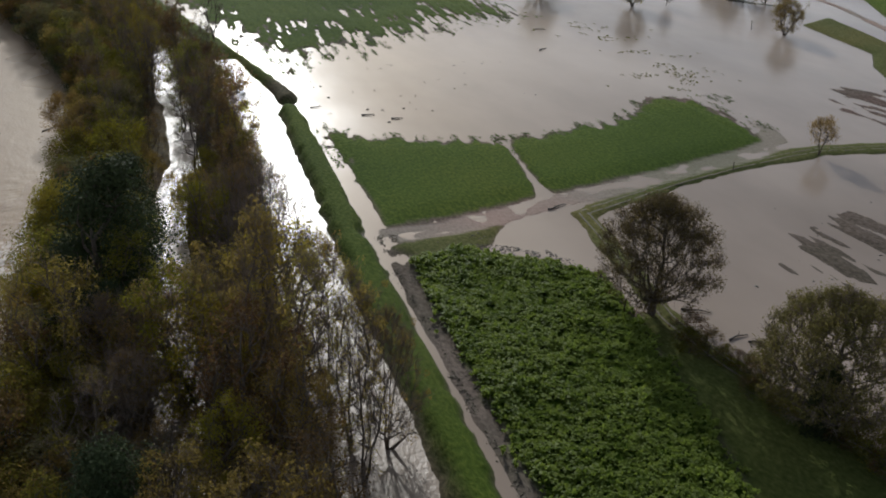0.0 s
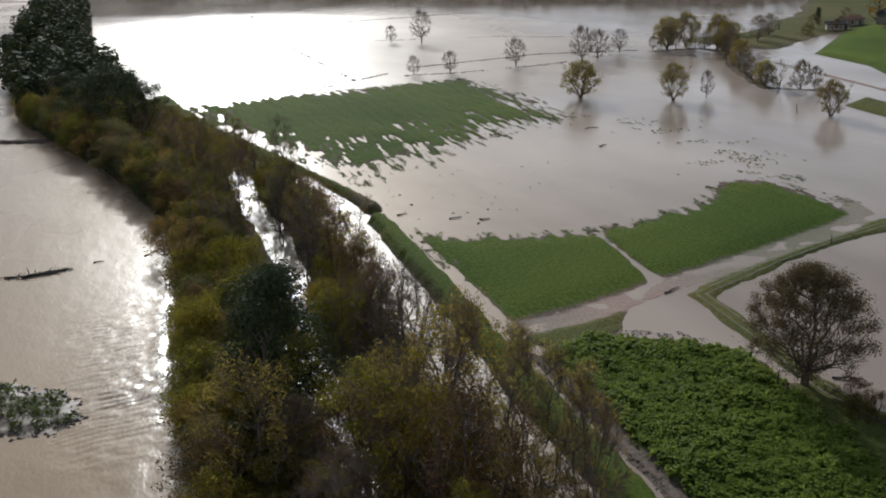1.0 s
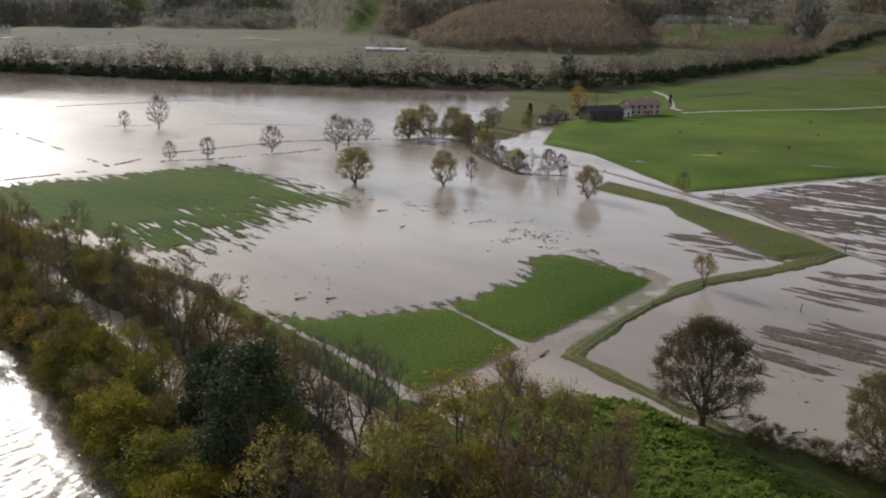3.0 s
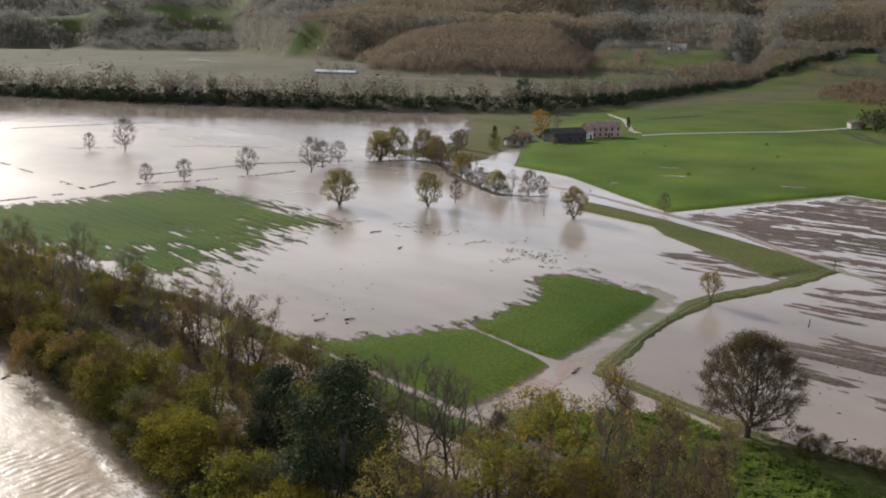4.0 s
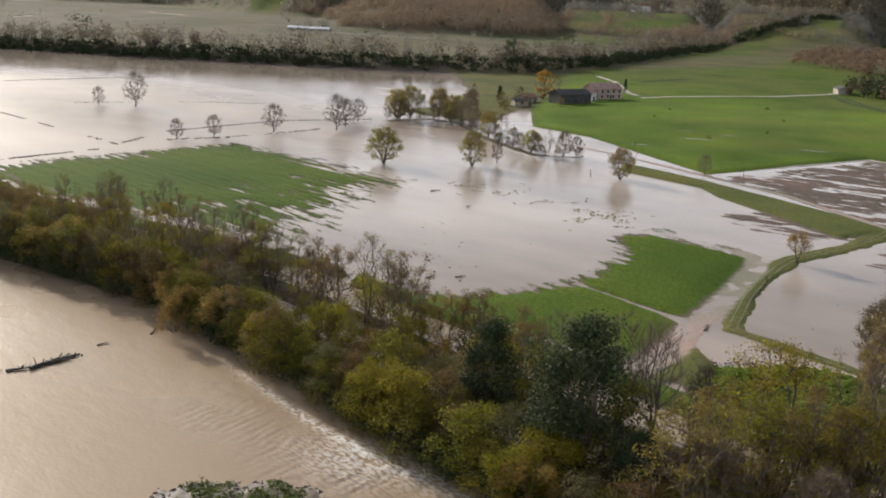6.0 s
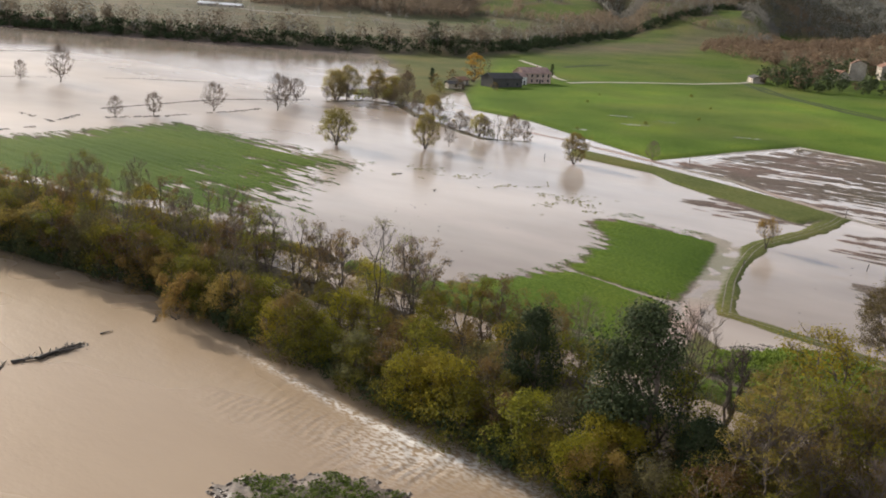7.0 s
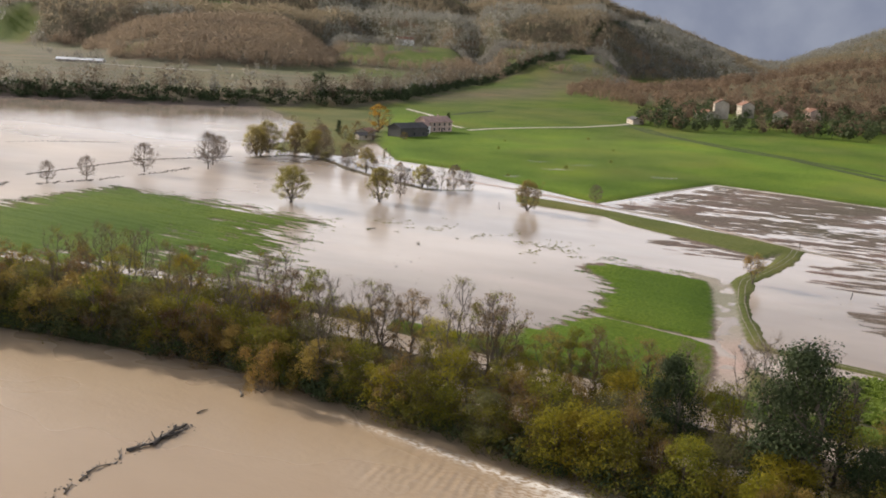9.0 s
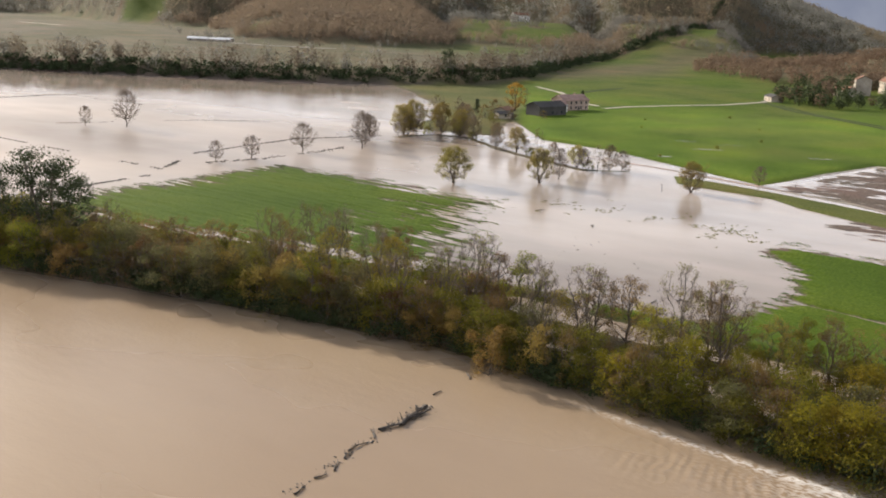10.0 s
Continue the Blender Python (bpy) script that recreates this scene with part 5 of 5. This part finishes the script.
house("farmhouse", "long two-storey farmhouse with faded pink walls and tiled roof", 331, 330.5, -18, 17, 9, 5.2, 7.6, MAT_PINK, MAT_ROOF_PALE, 2, 5)
house("barn", "dark weathered barn beside the farmhouse", 297, 324.5, -14, 18, 9, 4.4, 6.4, MAT_SHED, MAT_SHED, 1, 3, True, False)
house("annex", "small white annex between the barn and the farmhouse", 315.5, 328, -16, 6, 6, 4.2, 5.8, MAT_WHITE, MAT_ROOF_PALE, 1, 2, True, False)
house("shed", "low weathered shed under the orange tree", 284, 340, 12, 10, 6, 2.6, 3.8, MAT_WALL, MAT_ROOF, 1, 2, True, False)
house("shed", "small grey shed at the farm's edge", 268, 330, -30, 7, 5, 2.4, 3.4, MAT_WALL, MAT_SHED, 1, 1, True, False)
house("hamlet_house", "tall pale plastered house in the hamlet", 606, 256, 20, 11, 10, 11.0, 13.5, MAT_WALL, MAT_ROOF, 3, 3)
house("hamlet_house", "cream plastered house in the hamlet", 628, 244, 30, 13, 9, 9.0, 11.5, MAT_WALL, MAT_ROOF, 3, 3)
house("hamlet_house", "ochre stone house with tiled roof in the hamlet", 604, 214, 10, 18, 10, 7.0, 9.6, MAT_WALL, MAT_ROOF, 2, 4)
house("hamlet_house", "low plastered house beside the wood", 585, 262, 60, 12, 8, 5.0, 7.2, MAT_WALL, MAT_ROOF, 2, 3)
house("hamlet_house", "small plastered house at the hamlet's edge", 640, 200, 40, 12, 9, 6.0, 8.2, MAT_PINK, MAT_ROOF, 2, 3)
house("shed", "low grey shed beside the meadow road", 497, 281, 35, 14, 7, 3.2, 4.4, MAT_WALL, MAT_SHED, 1, 2, False, False)
house("hill_house", "white house on a clearing of the hillside", 1255, 939, -35, 27, 13, 9.5, 13.5, MAT_WHITE, MAT_ROOF, 2, 5)
house("long_shed", "long low white-roofed shed on the terrace", 536, 842, -60, 44, 8, 2.6, 4.2, MAT_WALL, MAT_PLASTIC, 1, 6, False, False)


# ---- wreckage and small things ----
def lump_mesh(name, x, y, z, size, rng, mat):
    """Many small uneven clods, joined."""
    base = np.array([(0, 0, 1), (1, 0, 0), (0, 1, 0), (-1, 0, 0), (0, -1, 0), (0, 0, -1)], float)
    tri = np.array([(0, 1, 2), (0, 2, 3), (0, 3, 4), (0, 4, 1), (5, 2, 1), (5, 3, 2), (5, 4, 3), (5, 1, 4)])
    n = len(x)
    v = base[None] * rng.uniform(0.55, 1.3, (n, 6, 1)) * (size[:, None] * np.array([1.3, 1.0, 0.55]))[:, None]
    a = rng.uniform(0, 6.28, n)
    c, s_ = np.cos(a)[:, None], np.sin(a)[:, None]
    v = np.stack([v[..., 0] * c - v[..., 1] * s_, v[..., 0] * s_ + v[..., 1] * c, v[..., 2]], -1) + np.stack([x, y, z], -1)[:, None]
    return mesh_of(name, v.reshape(-1, 3), (tri[None] + (np.arange(n) * 6)[:, None, None]).reshape(-1, 3), mat)


def build_clods():
    rng = np.random.default_rng(61)
    n = 3200
    x, y = rng.normal(45, 5.5, n), rng.normal(95.8, 3.2, n)
    d = inside(x, y, CROP)
    ok = (d < 0.6) & (d > -5.5) & (wobble(x, y, 2.4, 96, 2) > -0.05 - 0.06 * d)
    x, y = x[ok], y[ok]
    tagged(new("washed_up_debris", lump_mesh("washed_up_debris", x, y, np.maximum(levels(x, y), 0), rng.uniform(0.04, 0.15, len(x)), rng, MAT_CLOD)), "dark plant debris washed up at the field corner", "debris", kind="stuff")
    # tufts of crop that still stand out of the pond
    n = 900
    t = rng.uniform(0, 1, n)
    x, y = 95 + 12 * np.sin(np.pi * t) + rng.normal(0, 5, n), 150 + 66 * t + rng.normal(0, 4, n)
    ok = (levels(x, y) < 0.02) & (wobble(x, y, 6, 95, 2) > 0.15)
    x, y = x[ok][:170], y[ok][:170]
    pts = np.repeat(np.stack([x, y, 0 * x + 0.1], -1), 6, 0) + rng.normal(0, 1, (len(x) * 6, 3)) * [0.16, 0.3, 0.05]
    v, f = leaves(pts, 0.15, rng)
    tagged(new("drowned_tufts", mesh_of("drowned_tufts", v, f, MAT_OLIVE)), "sparse plant tufts standing out of the flood water", "plants", kind="stuff")
    n = 80
    x, y = np.concatenate([rng.uniform(30, 75, n // 2), rng.uniform(60, 135, n - n // 2)]), np.concatenate([rng.uniform(146, 185, n // 2), rng.uniform(62, 102, n - n // 2)])
    ok = levels(x, y) < -0.05
    tagged(new("floating_debris", lump_mesh("floating_debris", x[ok], y[ok], 0 * x[ok] + 0.02, rng.uniform(0.06, 0.26, ok.sum()), rng, MAT_CLOD)), "small dark debris floating on the flood", "debris", kind="stuff")


build_clods()


def log_mesh(name, pts, r0, r1, mat, sides=7):
    p = np.asarray(pts, float)
    r = np.linspace(r0, r1, len(p))
    v, f = tubes(p[:-1], p[1:], r[:-1], r[1:], sides)
    return mesh_of(name, v, f, mat, True)


def driftwood(name, label, x, y, turn, long, seed, branches=5, girth=0.22, z=0.05):
    rng = np.random.default_rng(seed)
    root = tagged(new(name), label, "driftwood")
    root.matrix_basis = pose(x, y, z, 0, 0, turn)
    t = np.linspace(-0.5, 0.5, 6)
    stem = np.stack([t * long, 0.06 * long * np.sin(t * 5 + seed), 0.08 + 0.1 * girth * np.cos(t * 7)], -1)
    part("trunk", log_mesh("trunk", stem, girth, girth * 0.35, MAT_WOOD), root)
    for k in range(branches):
        at = stem[rng.integers(1, 6)]
        d = rng.normal(size=3) * [0.7, 1.0, 0.5] + [0.4, 0, 0.35]
        d *= long * rng.uniform(0.12, 0.3) / np.linalg.norm(d)
        part("branch", log_mesh("branch", [at, at + d * 0.5 + rng.normal(size=3) * 0.05 * long * 0.3, at + d], girth * 0.35, girth * 0.1, MAT_WOOD, 5), root)
    return root


def build_islet():
    """A low weedy hump of mud and stones that the river parts round."""
    rng = np.random.default_rng(88)
    gx, gy = np.meshgrid(np.arange(-40, -17, 0.3), np.arange(92, 117, 0.3))

    def hump(x, y):
        u, w = ((x + 27.5) * 0.66 - (y - 106.0) * 0.75), ((x + 27.5) * 0.75 + (y - 106.0) * 0.66)
        d = 1 - np.hypot(u / 9.5, w / 4.6) + 0.28 * wobble(x, y, 3.0, 89, 3)
        return np.clip(d * 0.9, -0.5, 0.42) + 0.16 * wobble(x, y, 1.2, 92, 2)
    z = hump(gx, gy)
    me = mesh_of("shoal", np.stack([gx, gy, z - 0.03], -1).reshape(-1, 3), grid_faces(gx.shape[1], gx.shape[0]), MAT_SILT, True)
    tagged(new("shoal", me), "muddy stony shoal rising out of the brown river", "shoal", kind="structure")
    n = 6000
    x, y = rng.uniform(-40, -17, n), rng.uniform(92, 117, n)
    h = hump(x, y)
    ok = (h > 0.10) & (wobble(x, y, 2.6, 93, 2) > -0.12)
    p = np.repeat(np.stack([x, y, h + 0.1], -1)[ok], 5, 0)
    p = p + rng.normal(0, 1, p.shape) * [0.14, 0.14, 0.09]
    v, f = leaves(p, 0.15, rng, p - [0, 0, 0.6])
    tagged(new("shoal_weeds", mesh_of("shoal_weeds", v, f, MAT_WEED)), "green weeds covering the river shoal", "plants", kind="stuff")
    n = 1500
    x, y = rng.uniform(-40, -17, n), rng.uniform(92, 117, n)
    h = hump(x, y)
    ok = (h > -0.06) & (h < 0.22)
    tagged(new("shoal_stones", lump_mesh("shoal_stones", x[ok], y[ok], h[ok], rng.uniform(0.08, 0.34, ok.sum()), rng, MAT_SILT)), "muddy stones along the edge of the shoal", "stones", kind="stuff")


MAT_SILT = plain("wet_silt_and_stones", [(0.3, (0.085, 0.062, 0.044)), (0.7, (0.190, 0.145, 0.105))], 3.0, 0.6, 0.4)
MAT_WEED = leafy("rank_green_weeds", (0.050, 0.085, 0.014), (0.120, 0.165, 0.030), (0.180, 0.195, 0.055), 0.45, 0.5)
build_islet()

LINE = "driftwood line across the river"
driftwood("stranded_tree", "dark stranded tree caught on the river shoal", -27.0, 151.7, 6, 4.8, 71, 11, 0.30, 0.12)
driftwood("stranded_tree", "bare stranded tree caught on the river shoal", -25.4, 152.2, 16, 4.4, 72, 10, 0.22, 0.14)
driftwood("stranded_tree", "bare bleached tree lying on the river shoal", -29.8, 152.0, -6, 4.2, 73, 8, 0.18, 0.10)
for k, (x, y, ln) in enumerate(((-23.6, 152.8, 1.8), (-30.6, 152.4, 2.6), (-33.0, 152.3, 2.2), (-36.6, 151.5, 2.8), (-38.8, 150.9, 1.8), (-41.4, 150.2, 2.4), (-44.2, 149.7, 1.6), (-47.6, 149.3, 2.2), (-11.0, 154.8, 2.6), (-18.6, 154.2, 1.6))):
    tagged(driftwood("drift_branch", "wet drift branch lying in the shallow river", x, y, 8 + 23 * (k % 3) - 15, ln, 80 + k, 4, 0.11, 0.03), group=LINE)
rng = np.random.default_rng(63)
n = 150
t = rng.uniform(0, 1, n) ** 2.6
x, y = -23.0 - 26 * t + rng.normal(0, 0.6, n), 152.3 - 2.6 * t ** 1.5 + rng.normal(0, 0.55, n) * (1 - 0.5 * t)
tagged(new("drift_litter", lump_mesh("drift_litter", x, y, 0 * x + 0.04, rng.uniform(0.05, 0.19, n), rng, MAT_CLOD)), "dark litter caught along the river shoal", "debris", kind="stuff")
for k, (x, y, ln, a) in enumerate(((55, 77, 3.0, -35), (56.2, 71, 2.4, 10), (57.5, 69.5, 1.8, -20), (38.5, 151.2, 2.2, 5), (42.6, 148.3, 1.8, -10), (31, 157.4, 2.0, 12), (52.6, 106.9, 3.2, 15), (86, 188, 2.6, 30), (93.2, 206, 2.4, -20))):
    driftwood("flood_branch", "dark branch washed along by the flood", x, y, a, ln, 120 + k, 4, 0.13, 0.06)


def bank_remains(line, count, wide, seed):
    """Clods and litter of a drowned bank, in broken runs."""
    rng = np.random.default_rng(seed)
    p = np.array(line, float)
    total = np.r_[0, np.cumsum(np.linalg.norm(np.diff(p, axis=0), axis=1))]
    q = rng.uniform(0, total[-1], count)
    q = q[wobble(q, 0 * q + seed, 16, seed, 3) > -0.08]
    x, y = np.interp(q, total, p[:, 0]) + rng.normal(0, wide, len(q)), np.interp(q, total, p[:, 1]) + rng.normal(0, wide, len(q))
    me = lump_mesh("bank_remains", x, y, 0 * x + 0.02, rng.uniform(0.10, 0.40, len(q)), rng, MAT_CLOD)
    tagged(new("bank_remains", me), "dark broken remains of a drowned field bank", "debris", kind="stuff")


for k, (line, count, wide) in enumerate((([(110, 518), (148, 519), (186, 520)], 900, 0.5), ([(62, 500), (63, 400), (63, 312)], 700, 0.4), ([(6, 297), (30, 302.5), (54, 305.5)], 520, 0.45),
                                         (HEDGE, 1500, 0.7), ([(63, 312), (90, 330), (140, 336), (178, 322)], 800, 0.5), ([(70, 316), (96, 309), (130, 309), (160, 318)], 500, 0.9), ([(100, 420), (150, 400), (182, 372)], 320, 0.7))):
    bank_remains(line, count, wide, 140 + k)


def track_litter():
    """Trodden tufts and clods along the muddy track beside the crop."""
    rng = np.random.default_rng(151)
    p = np.array(WET_TRACK, float)
    y = rng.uniform(40, 104, 2600)
    x = np.interp(y, p[:, 1], p[:, 0]) + np.where(rng.uniform(size=2600) < 0.7, 1.35, -0.2) + rng.normal(0, 0.28, 2600)
    ok = wobble(x, y, 2.2, 152, 2) > -0.1
    x, y = x[ok], y[ok]
    tagged(new("track_litter", lump_mesh("track_litter", x, y, np.maximum(levels(x, y), 0) + 0.02, rng.uniform(0.04, 0.14, len(x)), rng, MAT_RUT)), "trodden mud clods along the wet farm track", "debris", kind="stuff")


track_litter()


def post(x, y, tall, lean=0.0):
    ob = new("fence_post", log_mesh("fence_post", [(0, 0, -0.3), (0, 0, tall * 0.6), (0, 0, tall)], 0.09, 0.07, MAT_WOOD))
    ob.matrix_basis = pose(x, y, height(x, y), lean, 0, 20)
    return tagged(ob, "weathered wooden post at the field edge", "post", "field posts")


for x, y, h, a in ((146, 115.2, 2.2, 2), (101, 97, 1.6, 8), (83.5, 113.3, 1.2, 0), (143.5, 196.5, 2.4, -6), (47.4, 78.6, 1.3, 4), (181, 171, 1.4, 0)):
    post(x, y, h, a)


# ---- field margins, far tracks, distance ----
def build_margins():
    """Sown blades and clods that stand out of the shallow water along the wet margins."""
    rng = np.random.default_rng(41)
    n = 200000
    x, y = rng.uniform(8, 112, n), rng.uniform(128, 298, n)
    near = np.maximum(inside(x, y, GREEN_SOUTH), inside(x, y, GREEN_NORTH))
    z = levels(x, y)
    streak = furrow(x, y, 3, 0.8, 5.0) + 0.7 * furrow(x, y, 7, 0.5, 3.0)
    ok = (near > -9) & (near < 22) & (z > -0.17) & (z < 0.06) & (streak > 0.12) & (x > 27) & ((y < 150) | (y > 178))
    x, y, z = x[ok][:16000], y[ok][:16000], z[ok][:16000]
    pts = np.repeat(np.stack([x, y, np.maximum(z, 0) + 0.03], -1), 3, 0) + rng.normal(0, 1, (len(x) * 3, 3)) * [0.10, 0.22, 0.02]
    v, f = leaves(pts, 0.13, rng, pts - [0, 0, 1.0])
    tagged(new("drowned_seedlings", mesh_of("drowned_seedlings", v, f, MAT_SHOOT)), "green seedlings standing out of the shallow flood margin", "plants", kind="stuff")


MAT_SHOOT = leafy("young_green_shoots", (0.048, 0.080, 0.010), (0.090, 0.135, 0.018), (0.140, 0.175, 0.035), 0.35, 0.3)
build_margins()


def ribbon(name, label, line, half, lift, mat, category="track", wander=0.4, step=4.0):
    """A narrow strip laid over the ground along a line."""
    p = np.array(line, float)
    seg = np.linalg.norm(np.diff(p, axis=0), axis=1)
    total = np.r_[0, np.cumsum(seg)]
    s = np.arange(0, total[-1], step)
    c = np.stack([np.interp(s, total, p[:, 0]), np.interp(s, total, p[:, 1])], -1)
    d = np.gradient(c, axis=0)
    d /= np.linalg.norm(d, axis=1, keepdims=True)
    nrm = np.stack([-d[:, 1], d[:, 0]], -1)
    w = half * (1 + 0.25 * wobble(s, 0 * s, 9, 44, 2))
    c = c + nrm * (wander * wobble(s, 0 * s + 9, 22, 45, 2))[:, None]
    cols = []
    for k, drop in ((-1.0, -0.3), (-0.8, 0.0), (0.8, 0.0), (1.0, -0.3)):
        q = c + nrm * (w * k)[:, None]
        cols.append(np.stack([q[:, 0], q[:, 1], levels(q[:, 0], q[:, 1]) + lift + drop], -1))
    v = np.stack(cols, 1).reshape(-1, 3)
    f = grid_faces(4, len(s))
    return tagged(new(name, mesh_of(name, v, f[:, ::-1], mat)), label, category, kind="structure")


MAT_TRACK = plain("pale_wet_gravel", [(0.3, (0.30, 0.26, 0.21)), (0.7, (0.46, 0.41, 0.35))], 1.4, 0.8, 0.2)
MAT_DITCH = plain("dark_rank_grass", [(0.3, (0.030, 0.045, 0.012)), (0.7, (0.065, 0.080, 0.026))], 1.2, 0.95, 0.1)
ribbon("track", "pale gravel track from the farm across the meadow", [(352, 322), (372, 319), (406, 307), (438, 291), (480, 283), (500, 284)], 2.0, 0.12, MAT_TRACK)
ribbon("track", "pale gravel lane climbing behind the farm", [(362, 330), (368, 340), (424, 389), (452, 424)], 1.8, 0.12, MAT_TRACK)
ribbon("ditch_edge", "dark rank grass along a field ditch", [(480, 281), (440, 252), (420, 230), (386, 191), (366, 160), (319, 115), (290, 80)], 2.6, 0.14, MAT_DITCH, "ditch")
ribbon("ditch_edge", "dark rank grass along a field ditch", [(470, 268), (434, 240), (398, 196), (372, 160), (330, 112), (300, 76)], 1.6, 0.14, MAT_DITCH, "ditch")
ribbon("ditch_edge", "dark rank grass along a field ditch", [(438, 381), (468, 384), (499, 383)], 3.0, 0.14, MAT_DITCH, "ditch")
ribbon("field_edge", "pale wet strip along the ploughed field", [(174, 179), (218, 171.8), (251, 164.5)], 0.8, 0.06, MAT_TRACK, "track", 0.2, 2.0)
ribbon("field_edge", "pale wet strip along the ploughed field", [(251, 164.5), (247.5, 133), (241, 100), (236, 60)], 0.8, 0.06, MAT_TRACK, "track", 0.2, 2.0)


ribbon("flooded_strip", "long strip of flood water on the far terrace", [(262, 1040), (300, 1075), (345, 1112), (410, 1180)], 6.0, 0.4, MAT_FLOOD, "water", 1.0, 8.0)
ribbon("flooded_strip", "broad strip of flood water on the far terrace", [(110, 1150), (200, 1260), (300, 1400), (330, 1440)], 11.0, 0.4, MAT_FLOOD, "water", 3.0, 8.0)
ribbon("flooded_strip", "strip of flood water on the far terrace", [(599, 1180), (601, 1240), (603, 1290)], 3.0, 0.4, MAT_FLOOD, "water", 1.0, 8.0)
ribbon("track", "pale track along the foot of the wooded hill", [(540, 832), (545, 800), (555, 770), (575, 742), (600, 728)], 2.0, 0.3, MAT_TRACK, "track", 1.0, 8.0)




def shifted(line, off):
    p = np.array(line, float)
    d = np.gradient(p, axis=0)
    d /= np.linalg.norm(d, axis=1, keepdims=True)
    return p + np.stack([-d[:, 1], d[:, 0]], -1) * off


for line in (BANK_ROAD, BANK_LOOP):
    for off in (-0.62, 0.62):
        ribbon("wheel_rut", "muddy wheel rut along a grassy field bank", shifted(line, off), 0.15, 0.015, MAT_RUT, "track", 0.15, 1.2)


def puddle(x, y, rx, ry, turn, seed):
    a = np.linspace(0, 2 * np.pi, 40, endpoint=False)
    r = 1 + 0.35 * wobble(3 * np.cos(a) + 9 * seed, 3 * np.sin(a), 1.5, seed, 2)
    v = [(0, 0, 0)] + [(rx * k * math.cos(t), ry * k * math.sin(t), 0) for t, k in zip(a, r)]
    f = [[0, 1 + k, 1 + (k + 1) % 40] for k in range(40)]
    ob = new("puddle", mesh_of("puddle", v, f, MAT_FLOOD))
    ob.matrix_basis = pose(x, y, height(x, y) + 0.06, 0, 0, turn)
    return tagged(ob, "shallow puddle of pale water on the meadow", "puddle", "meadow puddles")


for k, (x, y, rx, ry, a) in enumerate(((240, 220.5, 6, 0.5, 128), (257, 237, 4.5, 0.4, 125), (260, 219.3, 5.5, 0.3, 128), (250, 182.6, 5, 0.35, 120), (208, 224.6, 3, 0.4, 130))):
    puddle(x, y, rx, ry, a, k + 1)


def build_distance():
    """Far ridges beyond the side valley, glowing, with haze put into their colour."""
    m = bpy.data.materials.new("far_ridge_haze_glow")
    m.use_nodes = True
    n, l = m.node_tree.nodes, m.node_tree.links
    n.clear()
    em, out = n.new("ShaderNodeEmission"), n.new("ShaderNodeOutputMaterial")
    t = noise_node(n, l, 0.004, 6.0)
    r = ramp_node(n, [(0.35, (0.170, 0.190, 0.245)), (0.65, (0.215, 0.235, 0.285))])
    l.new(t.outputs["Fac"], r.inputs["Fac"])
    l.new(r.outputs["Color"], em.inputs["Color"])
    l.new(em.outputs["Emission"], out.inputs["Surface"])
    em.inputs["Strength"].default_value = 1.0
    a = np.radians(np.linspace(-20, 110, 261))
    base, top = 4450.0, 4650.0
    h = 420 + 130 * wobble(np.degrees(a), 0 * a, 14, 90, 4)
    lo = np.stack([base * np.sin(a), base * np.cos(a), 0 * a - 40], -1)
    mid = np.stack([(base + 90) * np.sin(a), (base + 90) * np.cos(a), h * 0.6], -1)
    hi = np.stack([top * np.sin(a), top * np.cos(a), h], -1)
    v = np.stack([lo, mid, hi], 1).reshape(-1, 3)
    tagged(new("backdrop", mesh_of("backdrop", v, grid_faces(3, len(a)), m, True)), "far mountain ridge, blue haze put into its glowing colour", "backdrop", kind="structure")


build_distance()
